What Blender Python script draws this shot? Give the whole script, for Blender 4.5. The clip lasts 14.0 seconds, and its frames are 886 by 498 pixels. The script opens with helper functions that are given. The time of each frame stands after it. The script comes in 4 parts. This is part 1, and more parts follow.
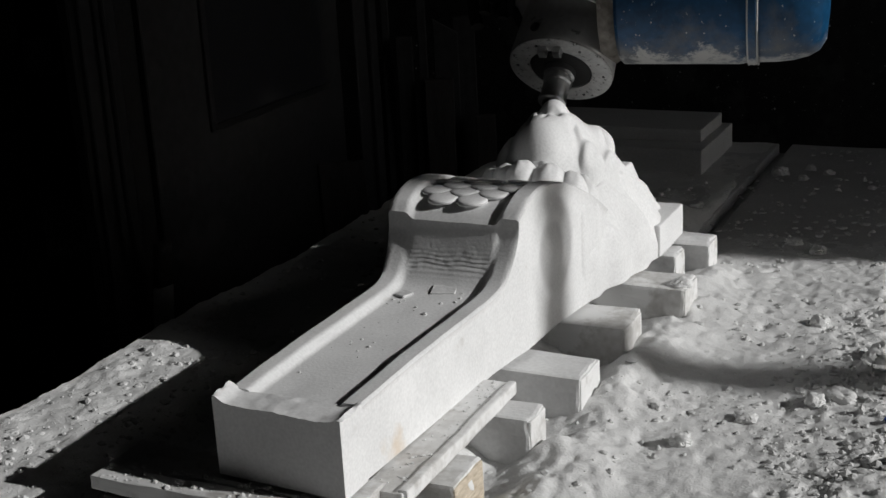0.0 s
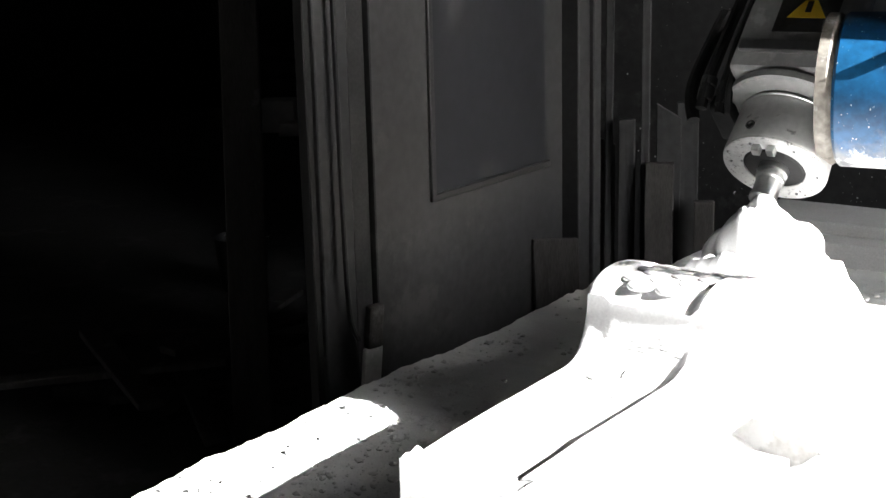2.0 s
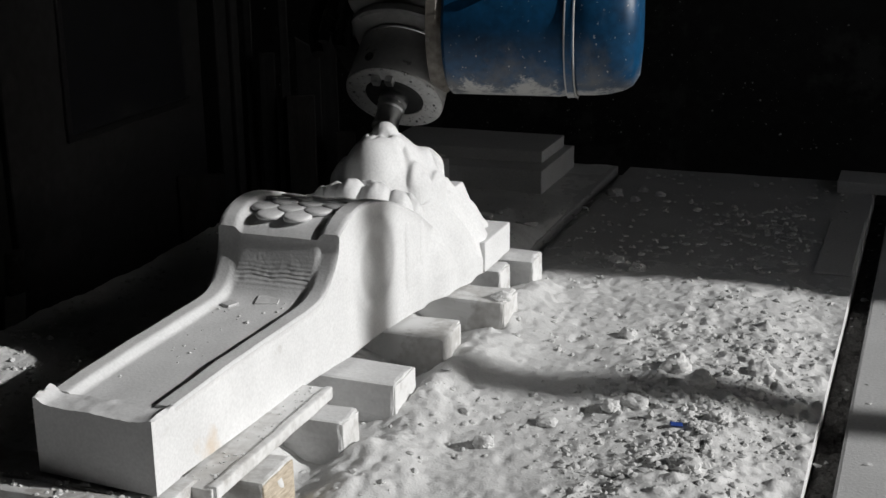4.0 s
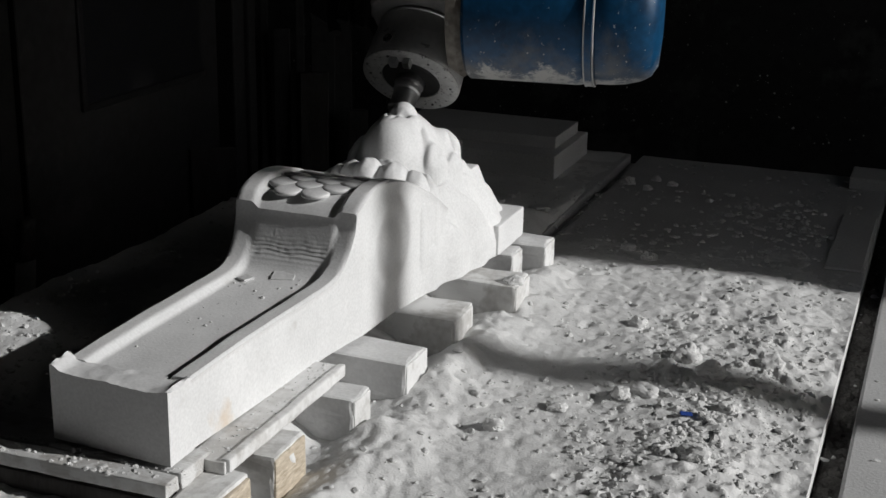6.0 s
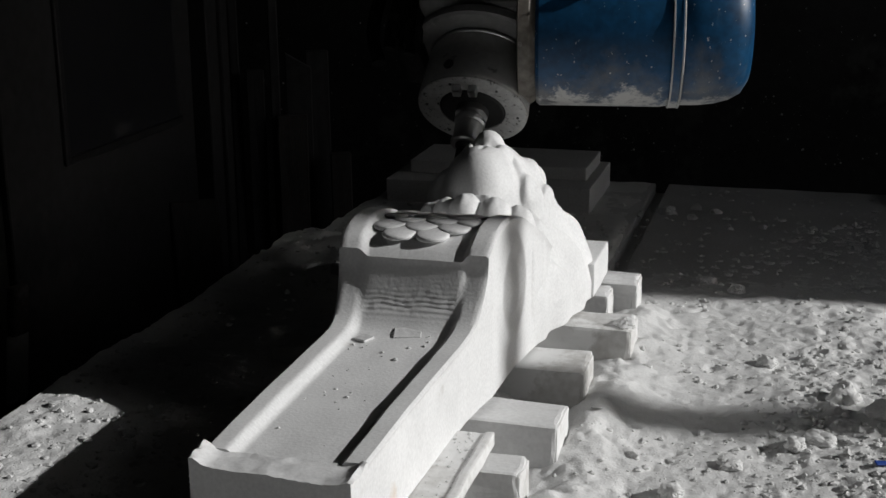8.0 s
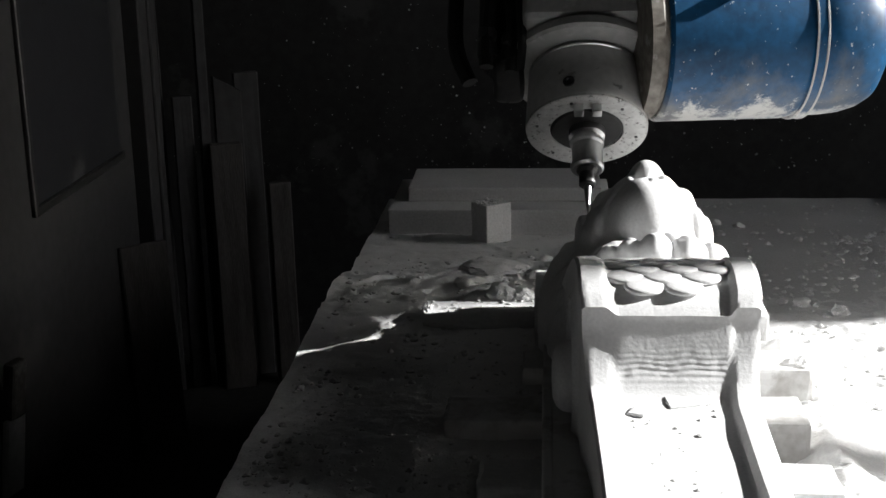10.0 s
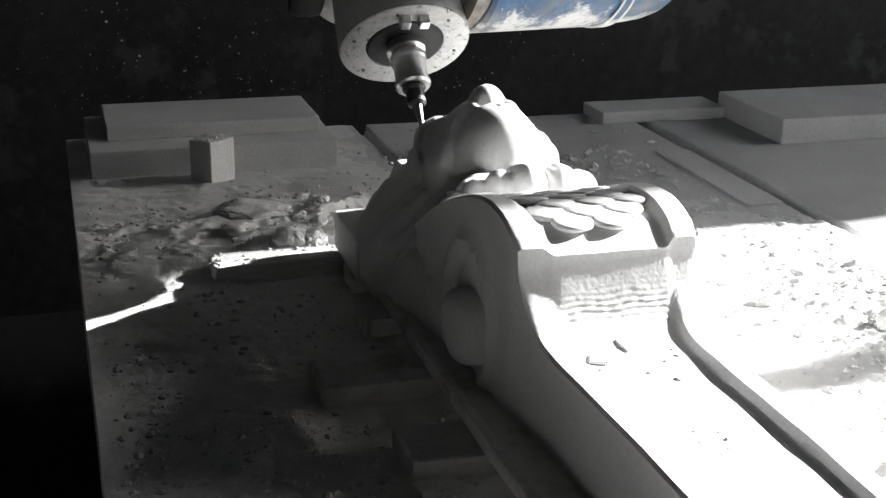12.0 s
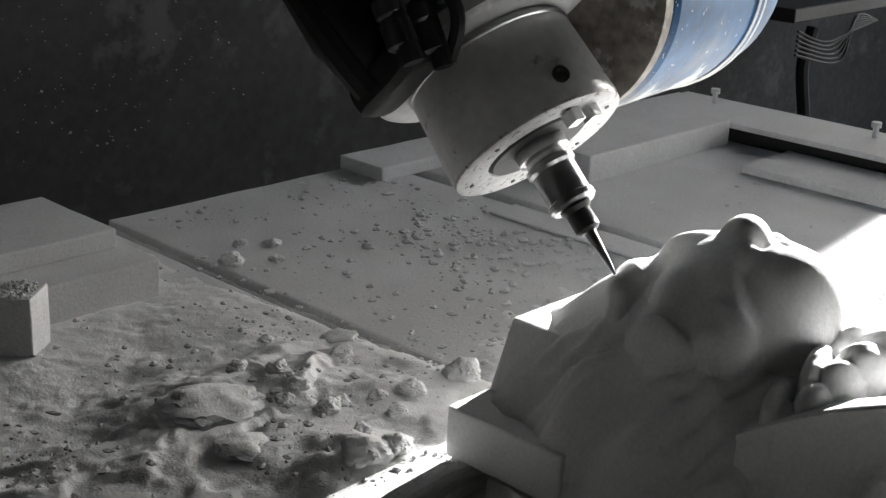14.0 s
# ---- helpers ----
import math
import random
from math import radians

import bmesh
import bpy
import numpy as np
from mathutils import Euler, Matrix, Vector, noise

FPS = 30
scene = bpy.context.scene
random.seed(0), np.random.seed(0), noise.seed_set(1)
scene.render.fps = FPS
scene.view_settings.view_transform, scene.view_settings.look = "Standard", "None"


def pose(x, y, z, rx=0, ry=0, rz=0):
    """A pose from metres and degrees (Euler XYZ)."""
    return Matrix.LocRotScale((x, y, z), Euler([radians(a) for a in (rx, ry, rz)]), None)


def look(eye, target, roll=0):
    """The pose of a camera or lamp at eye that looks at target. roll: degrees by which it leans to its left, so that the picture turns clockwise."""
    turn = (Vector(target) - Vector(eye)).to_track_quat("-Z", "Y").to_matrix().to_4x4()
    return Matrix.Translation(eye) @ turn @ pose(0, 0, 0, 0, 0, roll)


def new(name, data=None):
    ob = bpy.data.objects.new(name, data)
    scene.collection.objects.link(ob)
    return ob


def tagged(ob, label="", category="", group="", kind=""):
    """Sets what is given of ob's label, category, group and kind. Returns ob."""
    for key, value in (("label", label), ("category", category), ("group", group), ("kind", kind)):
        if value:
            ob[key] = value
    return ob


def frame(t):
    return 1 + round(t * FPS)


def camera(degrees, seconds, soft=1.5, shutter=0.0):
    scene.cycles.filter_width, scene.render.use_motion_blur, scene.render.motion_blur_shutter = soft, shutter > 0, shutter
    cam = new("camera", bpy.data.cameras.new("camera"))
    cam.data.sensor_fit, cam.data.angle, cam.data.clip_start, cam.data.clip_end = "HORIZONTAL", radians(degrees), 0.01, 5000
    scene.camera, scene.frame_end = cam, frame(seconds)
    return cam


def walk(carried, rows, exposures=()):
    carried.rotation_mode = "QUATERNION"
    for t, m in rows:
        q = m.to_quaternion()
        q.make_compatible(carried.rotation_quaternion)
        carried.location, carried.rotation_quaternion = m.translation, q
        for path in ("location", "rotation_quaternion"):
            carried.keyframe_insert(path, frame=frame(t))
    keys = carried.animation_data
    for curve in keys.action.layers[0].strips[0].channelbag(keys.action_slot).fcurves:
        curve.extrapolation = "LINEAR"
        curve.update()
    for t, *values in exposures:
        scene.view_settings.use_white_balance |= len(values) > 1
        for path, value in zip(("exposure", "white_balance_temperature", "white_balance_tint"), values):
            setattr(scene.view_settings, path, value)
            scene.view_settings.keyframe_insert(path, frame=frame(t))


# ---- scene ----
cam = camera(36.7, 14.0)

PATH = [
    (0, (0.97, -1.469, 1.006), (0.143, 0.253, 0.415), -3.1),
    (0.5, (0.985, -1.488, 0.995), (0.036, 0.17, 0.406), -3.8),
    (1, (0.987, -1.519, 1.013), (-0.104, 0.06, 0.45), -3.8),
    (1.5, (1.0, -1.513, 1.016), (-0.163, 0.042, 0.538), -3.9),
    (2, (1.036, -1.504, 1.036), (-0.088, 0.081, 0.561), -1.4),
    (2.5, (1.068, -1.487, 1.03), (0.104, 0.2, 0.553), -1.6),
    (3, (1.107, -1.495, 1.036), (0.298, 0.266, 0.54), -2.1),
    (3.5, (1.142, -1.541, 1.047), (0.441, 0.246, 0.486), -1.6),
    (6, (1.117, -1.572, 1.051), (0.444, 0.212, 0.447), 1.2),
    (6.5, (1.107, -1.565, 1.053), (0.426, 0.211, 0.437), 2.1),
    (7, (1.083, -1.557, 1.036), (0.345, 0.2, 0.428), 1.8),
    (7.5, (0.966, -1.492, 1.014), (0.173, 0.247, 0.424), 3.0),
    (8, (0.611, -1.406, 0.947), (0.092, 0.449, 0.412), -0.5),
    (8.5, (0.373, -1.447, 0.971), (0.177, 0.445, 0.352), -4.3),
    (9, (0.237, -1.39, 0.963), (-0.062, 0.505, 0.395), -2.5),
    (9.2, (0.189, -1.332, 0.96), (-0.153, 0.573, 0.454), -1.7),
    (11.3, (-0.682, -1.209, 0.956), (-0.357, 0.677, 0.373), 0.5),
    (11.5, (-0.682, -1.199, 0.977), (-0.328, 0.683, 0.4), 0.5),
    (12, (-0.688, -0.945, 0.915), (-0.146, 0.871, 0.274), 1.0),
    (12.5, (-0.747, -0.498, 0.928), (-0.061, 1.288, 0.343), 2.6),
    (13, (-0.898, -0.229, 0.932), (-0.015, 1.48, 0.384), 4.2),
    (13.5, (-1.202, 0.071, 0.969), (-0.096, 1.593, 0.29), 1.9),
    (14, (-1.355, 0.353, 0.928), (0.029, 1.642, 0.278), 2.6),
]
EXPOSURES = [(0.0, -0.55), (0.5, -0.3), (0.8, 0.1), (1.0, 0.8), (1.5, 2.25), (2.0, 3.5), (2.4, 3.7), (3.0, 1.9), (3.4, 0.75), (3.7, -0.3), (5.8, -0.5),
             (7.5, -0.45), (8.7, -0.1), (9.2, 0.55), (11.3, 2.5), (12.5, 2.6), (13.2, 2.95), (14.0, 3.05)]
walk(cam, [(t, look(eye, target, roll)) for t, eye, target, roll in PATH], EXPOSURES)

# ---------------------------------------------------------------- light
SUN_ELEV, SUN_SIDE = radians(24.7), radians(7.5)      # low sun from +x, a little from +y
sun_way = Vector((-math.cos(SUN_SIDE) * math.cos(SUN_ELEV), -math.sin(SUN_SIDE) * math.cos(SUN_ELEV), -math.sin(SUN_ELEV)))
sun = new("sun", bpy.data.lights.new("sun", "SUN"))
sun.data.energy, sun.data.angle, sun.data.color = 4.2, radians(0.6), (1.0, 0.995, 0.985)
sun.matrix_world = look((8, 1, 5), Vector((8, 1, 5)) + sun_way)

world = bpy.data.worlds.new("sky")
scene.world = world
world.use_nodes = True
_n = world.node_tree.nodes
_sky = _n.new("ShaderNodeTexSky")
_sky.sky_type, _sky.sun_disc = "NISHITA", False
_sky.sun_elevation, _sky.sun_rotation = SUN_ELEV, radians(90) - SUN_SIDE
_soft = _n.new("ShaderNodeHueSaturation")             # thin haze: a paler sky
_soft.inputs["Saturation"].default_value = 0.35
world.node_tree.links.new(_sky.outputs[0], _soft.inputs["Color"])
world.node_tree.links.new(_soft.outputs[0], _n["Background"].inputs[0])
_n["Background"].inputs[1].default_value = 0.12


# ---------------------------------------------------------------- materials
def material(name, base, rough=0.8, metal=0.0, tint=None, scale=8.0, spread=0.25, bump=0.3, grain=60.0, wear=None, wear_at=0.6, spec=0.4,
             stretch=(1, 1, 1), coat=0.0):
    """Two scales of noise over a base colour, a bump, and an optional second colour in worn patches."""
    m = bpy.data.materials.new(name)
    m.use_nodes = True
    nt = m.node_tree
    N, L = nt.nodes, nt.links
    b = N["Principled BSDF"]
    b.inputs["Roughness"].default_value = rough
    b.inputs["Metallic"].default_value = metal
    b.inputs["Specular IOR Level"].default_value = spec
    b.inputs["Coat Weight"].default_value = coat
    co = N.new("ShaderNodeTexCoord")
    mp = N.new("ShaderNodeMapping")
    mp.inputs["Scale"].default_value = stretch
    L.new(co.outputs["Object"], mp.inputs[0])
    big, small = N.new("ShaderNodeTexNoise"), N.new("ShaderNodeTexNoise")
    big.inputs["Scale"].default_value, big.inputs["Detail"].default_value = scale, 6
    small.inputs["Scale"].default_value, small.inputs["Detail"].default_value = grain, 5
    L.new(mp.outputs[0], big.inputs[0])
    L.new(mp.outputs[0], small.inputs[0])
    mix = N.new("ShaderNodeMath")
    mix.operation = "MULTIPLY_ADD"
    L.new(small.outputs[0], mix.inputs[0])
    mix.inputs[1].default_value = 0.5
    half = N.new("ShaderNodeMath")
    half.operation = "MULTIPLY"
    half.inputs[1].default_value = 0.5
    L.new(big.outputs[0], half.inputs[0])
    L.new(half.outputs[0], mix.inputs[2])
    ramp = N.new("ShaderNodeValToRGB")
    tint = tint or base
    ramp.color_ramp.elements[0].position, ramp.color_ramp.elements[1].position = 0.3, 0.7
    ramp.color_ramp.elements[0].color = (*[c * (1 - spread) for c in tint], 1)
    ramp.color_ramp.elements[1].color = (*[min(1, c * (1 + spread * 0.5)) for c in base], 1)
    L.new(mix.outputs[0], ramp.inputs[0])
    out = ramp.outputs[0]
    if wear:
        wn = N.new("ShaderNodeTexNoise")
        wn.inputs["Scale"].default_value, wn.inputs["Detail"].default_value = scale * 1.7, 9
        wn.inputs["Roughness"].default_value = 0.65
        L.new(co.outputs["Object"], wn.inputs[0])
        wr = N.new("ShaderNodeValToRGB")
        wr.color_ramp.elements[0].position, wr.color_ramp.elements[1].position = wear_at, wear_at + 0.08
        L.new(wn.outputs[0], wr.inputs[0])
        mc = N.new("ShaderNodeMix")
        mc.data_type = "RGBA"
        L.new(wr.outputs[0], mc.inputs["Factor"])
        L.new(out, mc.inputs[6])
        mc.inputs[7].default_value = (*wear, 1)
        out = mc.outputs[2]
        rr = N.new("ShaderNodeMapRange")
        rr.inputs[3].default_value, rr.inputs[4].default_value = rough, 0.9
        L.new(wr.outputs[0], rr.inputs[0])
        L.new(rr.outputs[0], b.inputs["Roughness"])
    L.new(out, b.inputs["Base Color"])
    bp = N.new("ShaderNodeBump")
    bp.inputs["Strength"].default_value, bp.inputs["Distance"].default_value = bump, 0.004
    L.new(mix.outputs[0], bp.inputs["Height"])
    L.new(bp.outputs[0], b.inputs["Normal"])
    return m


MARBLE = material("marble", (0.78, 0.78, 0.78), 0.6, scale=7, spread=0.18, bump=0.28, grain=190, wear=(0.60, 0.59, 0.575), wear_at=0.64)
MARBLE_RAW = material("raw_marble", (0.70, 0.70, 0.70), 0.85, scale=14, spread=0.18, bump=0.6, grain=120)
_nt = MARBLE.node_tree                                 # a rusty water stain near the foot
_g, _ds, _ns, _ad, _mr, _mx = [_nt.nodes.new(k) for k in ("ShaderNodeTexCoord", "ShaderNodeVectorMath", "ShaderNodeTexNoise", "ShaderNodeMath", "ShaderNodeMapRange", "ShaderNodeMix")]
_ds.operation = "DISTANCE"
_nt.links.new(_g.outputs["Object"], _ds.inputs[0])
_ds.inputs[1].default_value = (0.114, 0.13, 0.135)
_ns.inputs["Scale"].default_value, _ns.inputs["Detail"].default_value = 30, 6
_nt.links.new(_g.outputs["Object"], _ns.inputs[0])
_ad.operation = "MULTIPLY_ADD"
_nt.links.new(_ns.outputs[0], _ad.inputs[0])
_ad.inputs[1].default_value = 0.09
_nt.links.new(_ds.outputs["Value"], _ad.inputs[2])
_nt.links.new(_ad.outputs[0], _mr.inputs[0])
_mr.inputs[1].default_value, _mr.inputs[2].default_value, _mr.inputs[3].default_value, _mr.inputs[4].default_value = 0.05, 0.085, 0.55, 0.0
_b = _nt.nodes["Principled BSDF"]
_mx.data_type = "RGBA"
_nt.links.new(_b.inputs["Base Color"].links[0].from_socket, _mx.inputs[6])
_nt.links.new(_mr.outputs[0], _mx.inputs["Factor"])
_mx.inputs[7].default_value = (0.62, 0.47, 0.31, 1)
_nt.links.new(_mx.outputs[2], _b.inputs["Base Color"])
DUST = material("marble_dust", (0.74, 0.74, 0.735), 0.95, scale=9, spread=0.16, bump=0.75, grain=240, spec=0.1)
SLAB = material("dusty_slab", (0.62, 0.62, 0.62), 0.9, scale=4, spread=0.22, bump=0.5, grain=160, spec=0.15)
PEBBLE = material("stone_crumbs", (0.68, 0.68, 0.675), 0.95, scale=30, spread=0.3, bump=0.8, grain=200, spec=0.1)
GRIT = material("dark_grit", (0.20, 0.195, 0.19), 0.95, tint=(0.07, 0.065, 0.06), scale=40, spread=0.3, bump=0.9, grain=200, spec=0.1)
WOOD = material("dusty_wood", (0.56, 0.555, 0.55), 0.9, tint=(0.46, 0.44, 0.41), scale=5, spread=0.2, bump=0.6, grain=30, stretch=(1, 9, 9),
                wear=(0.66, 0.66, 0.655), wear_at=0.42)
DUSTY_WOOD = material("dust_caked_wood", (0.68, 0.68, 0.675), 0.95, tint=(0.56, 0.545, 0.52), scale=6, spread=0.2, bump=0.7, grain=60, wear=(0.74, 0.74, 0.735), wear_at=0.45, spec=0.1)
WOOD_END = material("fresh_wood_end", (0.62, 0.55, 0.45), 0.85, tint=(0.50, 0.41, 0.30), scale=9, spread=0.3, bump=0.6, grain=14, stretch=(1, 4, 16))
for _k in WOOD_END.node_tree.nodes:
    if _k.type == "MAPPING":
        _k.inputs["Rotation"].default_value = (0.75, 0, 0)
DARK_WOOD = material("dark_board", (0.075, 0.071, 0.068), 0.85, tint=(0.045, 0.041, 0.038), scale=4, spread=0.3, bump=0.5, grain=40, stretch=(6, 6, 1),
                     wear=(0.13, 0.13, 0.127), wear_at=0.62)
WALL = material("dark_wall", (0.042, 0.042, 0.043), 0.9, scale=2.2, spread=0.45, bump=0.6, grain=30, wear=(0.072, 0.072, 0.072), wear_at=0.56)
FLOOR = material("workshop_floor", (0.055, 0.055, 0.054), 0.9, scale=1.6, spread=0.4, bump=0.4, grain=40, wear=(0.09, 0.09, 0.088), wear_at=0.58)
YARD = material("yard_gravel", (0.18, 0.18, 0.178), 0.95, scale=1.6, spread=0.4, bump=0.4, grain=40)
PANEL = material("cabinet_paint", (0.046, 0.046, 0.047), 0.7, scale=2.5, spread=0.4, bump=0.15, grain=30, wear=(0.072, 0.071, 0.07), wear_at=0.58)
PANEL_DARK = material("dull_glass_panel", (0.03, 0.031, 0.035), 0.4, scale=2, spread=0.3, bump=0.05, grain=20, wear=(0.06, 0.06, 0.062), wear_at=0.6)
GREY_PAINT = material("dusty_grey_paint", (0.46, 0.46, 0.45), 0.5, scale=9, spread=0.25, bump=0.25, grain=60, wear=(0.62, 0.62, 0.61), wear_at=0.55)
BLUE = material("blue_robot_paint", (0.006, 0.072, 0.172), 0.42, tint=(0.003, 0.040, 0.100), scale=5, spread=0.3, bump=0.1, grain=50, spec=0.3)


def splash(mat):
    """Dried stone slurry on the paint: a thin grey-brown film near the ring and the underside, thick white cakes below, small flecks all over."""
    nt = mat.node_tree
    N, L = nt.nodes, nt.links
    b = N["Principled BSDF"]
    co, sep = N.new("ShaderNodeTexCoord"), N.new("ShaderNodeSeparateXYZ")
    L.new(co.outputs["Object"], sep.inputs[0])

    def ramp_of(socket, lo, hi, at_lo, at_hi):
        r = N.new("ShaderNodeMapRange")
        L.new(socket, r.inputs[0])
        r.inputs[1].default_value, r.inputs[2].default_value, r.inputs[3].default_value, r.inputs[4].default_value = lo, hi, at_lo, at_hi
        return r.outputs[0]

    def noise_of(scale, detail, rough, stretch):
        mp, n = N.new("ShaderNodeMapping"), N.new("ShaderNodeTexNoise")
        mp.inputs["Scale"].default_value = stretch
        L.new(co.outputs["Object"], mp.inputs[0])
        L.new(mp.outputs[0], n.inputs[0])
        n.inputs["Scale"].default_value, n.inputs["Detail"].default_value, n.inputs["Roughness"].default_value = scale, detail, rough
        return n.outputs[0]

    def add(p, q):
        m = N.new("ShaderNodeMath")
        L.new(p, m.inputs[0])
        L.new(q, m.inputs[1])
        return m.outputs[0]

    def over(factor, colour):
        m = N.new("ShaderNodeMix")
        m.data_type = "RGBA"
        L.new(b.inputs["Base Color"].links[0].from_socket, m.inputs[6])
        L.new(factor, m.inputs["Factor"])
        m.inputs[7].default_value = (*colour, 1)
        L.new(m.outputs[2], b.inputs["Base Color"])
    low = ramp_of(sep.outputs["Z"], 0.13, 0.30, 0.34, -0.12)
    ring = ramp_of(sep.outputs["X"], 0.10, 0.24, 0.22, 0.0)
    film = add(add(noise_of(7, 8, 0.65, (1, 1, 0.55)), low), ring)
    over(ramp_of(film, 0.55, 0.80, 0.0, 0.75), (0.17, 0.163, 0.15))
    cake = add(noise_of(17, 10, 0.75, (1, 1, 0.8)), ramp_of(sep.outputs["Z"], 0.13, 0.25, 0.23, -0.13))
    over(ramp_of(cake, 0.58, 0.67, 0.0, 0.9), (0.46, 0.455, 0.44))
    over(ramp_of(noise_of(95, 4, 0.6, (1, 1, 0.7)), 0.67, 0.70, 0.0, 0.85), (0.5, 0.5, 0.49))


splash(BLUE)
STEEL = material("brushed_steel", (0.62, 0.62, 0.62), 0.28, metal=1.0, scale=12, spread=0.2, bump=0.1, grain=90)
DARK_STEEL = material("dark_steel", (0.10, 0.10, 0.10), 0.4, metal=0.7, scale=12, spread=0.3, bump=0.2, grain=90)
RUBBER = material("black_rubber", (0.018, 0.018, 0.018), 0.6, scale=14, spread=0.4, bump=0.4, grain=70, wear=(0.05, 0.05, 0.05), wear_at=0.68)
RING = material("dirty_ring_paint", (0.24, 0.225, 0.20), 0.6, tint=(0.11, 0.09, 0.07), scale=12, spread=0.4, bump=0.3, grain=60, wear=(0.34, 0.335, 0.32), wear_at=0.58)
SPINDLE = material("pitted_spindle_paint", (0.52, 0.52, 0.51), 0.5, scale=60, spread=0.25, bump=0.5, grain=90, wear=(0.09, 0.085, 0.08), wear_at=0.57)
SPINDLE_BODY = material("dull_spindle_steel", (0.70, 0.70, 0.69), 0.3, metal=0.3, scale=10, spread=0.2, bump=0.15, grain=70, wear=(0.22, 0.215, 0.21), wear_at=0.62)
YELLOW = material("yellow_sticker", (0.75, 0.48, 0.03), 0.6, scale=20, spread=0.15, bump=0.05)
BLACK = material("black_ink", (0.02, 0.02, 0.02), 0.6, scale=20, spread=0.2, bump=0.05)
BLUE_CHIP = material("blue_plastic_scrap", (0.03, 0.08, 0.35), 0.5, scale=40, spread=0.2, bump=0.1)
SPECK = material("white_dust_fleck", (0.5, 0.5, 0.5), 0.9, scale=40, spread=0.2, bump=0.1)


# ---------------------------------------------------------------- mesh helpers
def mesh_of(name, bm, mat, smooth=False, angle=35):
    me = bpy.data.meshes.new(name)
    bm.normal_update()
    bm.to_mesh(me)
    bm.free()
    for mm in (mat if isinstance(mat, (list, tuple)) else [mat]):
        me.materials.append(mm)
    if smooth:
        me.polygons.foreach_set("use_smooth", [True] * len(me.polygons))
        me.set_sharp_from_angle(angle=radians(angle))
    return me


def thing(name, bm, mat, label, category, m=None, group="", kind="", smooth=False):
    ob = new(name, mesh_of(name, bm, mat, smooth))
    if m is not None:
        ob.matrix_basis = m
    return tagged(ob, label, category, group, kind)


def root(name, label, category, m=None, group="", kind=""):
    ob = new(name)
    ob.empty_display_size = 0.05
    if m is not None:
        ob.matrix_basis = m
    return tagged(ob, label, category, group, kind)


def part(name, bm, mat, parent, label="", smooth=False, angle=35):
    ob = new(name, mesh_of(name, bm, mat, smooth, angle))
    ob.parent = parent
    return tagged(ob, label)


def block(lo, hi, bevel=0.003, seg=1, rough=0.0, m=None, cuts=0, seed=0):
    """A box between two corners with bevelled edges; rough: uneven faces and chipped edges."""
    bm = bmesh.new()
    bmesh.ops.create_cube(bm, size=1)
    for v in bm.verts:
        v.co = Vector([lo[i] + (v.co[i] + 0.5) * (hi[i] - lo[i]) for i in range(3)])
    if bevel:
        bmesh.ops.bevel(bm, geom=bm.edges[:], offset=bevel, segments=seg, profile=0.6, affect="EDGES")
    if cuts:
        bmesh.ops.subdivide_edges(bm, edges=[e for e in bm.edges if e.calc_length() > 0.02], cuts=cuts, use_grid_fill=True)
    if rough:
        for v in bm.verts:
            v.co += noise.noise_vector(v.co * 23 + Vector((seed, seed * 2.1, 0))) * rough + noise.noise_vector(v.co * 70 + Vector((0, seed, 3))) * rough * 0.5
    if m is not None:
        bm.transform(m)
    return bm


def lathe(profile, axis_m=None, n=48, cap=True):
    """Spins (radius, height) pairs about z."""
    bm = bmesh.new()
    rings = []
    for r, h in profile:
        rings.append([bm.verts.new((r * math.cos(2 * math.pi * k / n), r * math.sin(2 * math.pi * k / n), h)) for k in range(n)])
    for a, b in zip(rings, rings[1:]):
        for k in range(n):
            bm.faces.new((a[k], a[(k + 1) % n], b[(k + 1) % n], b[k]))
    if cap:
        bm.faces.new(rings[0][::-1])
        bm.faces.new(rings[-1])
    if axis_m is not None:
        bm.transform(axis_m)
    return bm


def tube(points, r, n=8):
    """A round bar along a smooth line of points."""
    pts = [Vector(p) for p in points]
    line = []
    for i in range(len(pts) - 1):
        p0, p1, p2, p3 = pts[max(i - 1, 0)], pts[i], pts[i + 1], pts[min(i + 2, len(pts) - 1)]
        for k in range(6):
            t = k / 6
            line.append(0.5 * (2 * p1 + (p2 - p0) * t + (2 * p0 - 5 * p1 + 4 * p2 - p3) * t * t + (3 * p1 - p0 - 3 * p2 + p3) * t ** 3))
    line.append(pts[-1])
    bm = bmesh.new()
    rings = []
    for i, p in enumerate(line):
        d = (line[min(i + 1, len(line) - 1)] - line[max(i - 1, 0)]).normalized()
        u = d.orthogonal().normalized() if not rings else (last - d * last.dot(d)).normalized()
        last = u
        w = d.cross(u)
        rings.append([bm.verts.new(p + (u * math.cos(2 * math.pi * k / n) + w * math.sin(2 * math.pi * k / n)) * r) for k in range(n)])
    for a, b in zip(rings, rings[1:]):
        for k in range(n):
            bm.faces.new((a[k], a[(k + 1) % n], b[(k + 1) % n], b[k]))
    bm.faces.new(rings[0][::-1])
    bm.faces.new(rings[-1])
    return bm


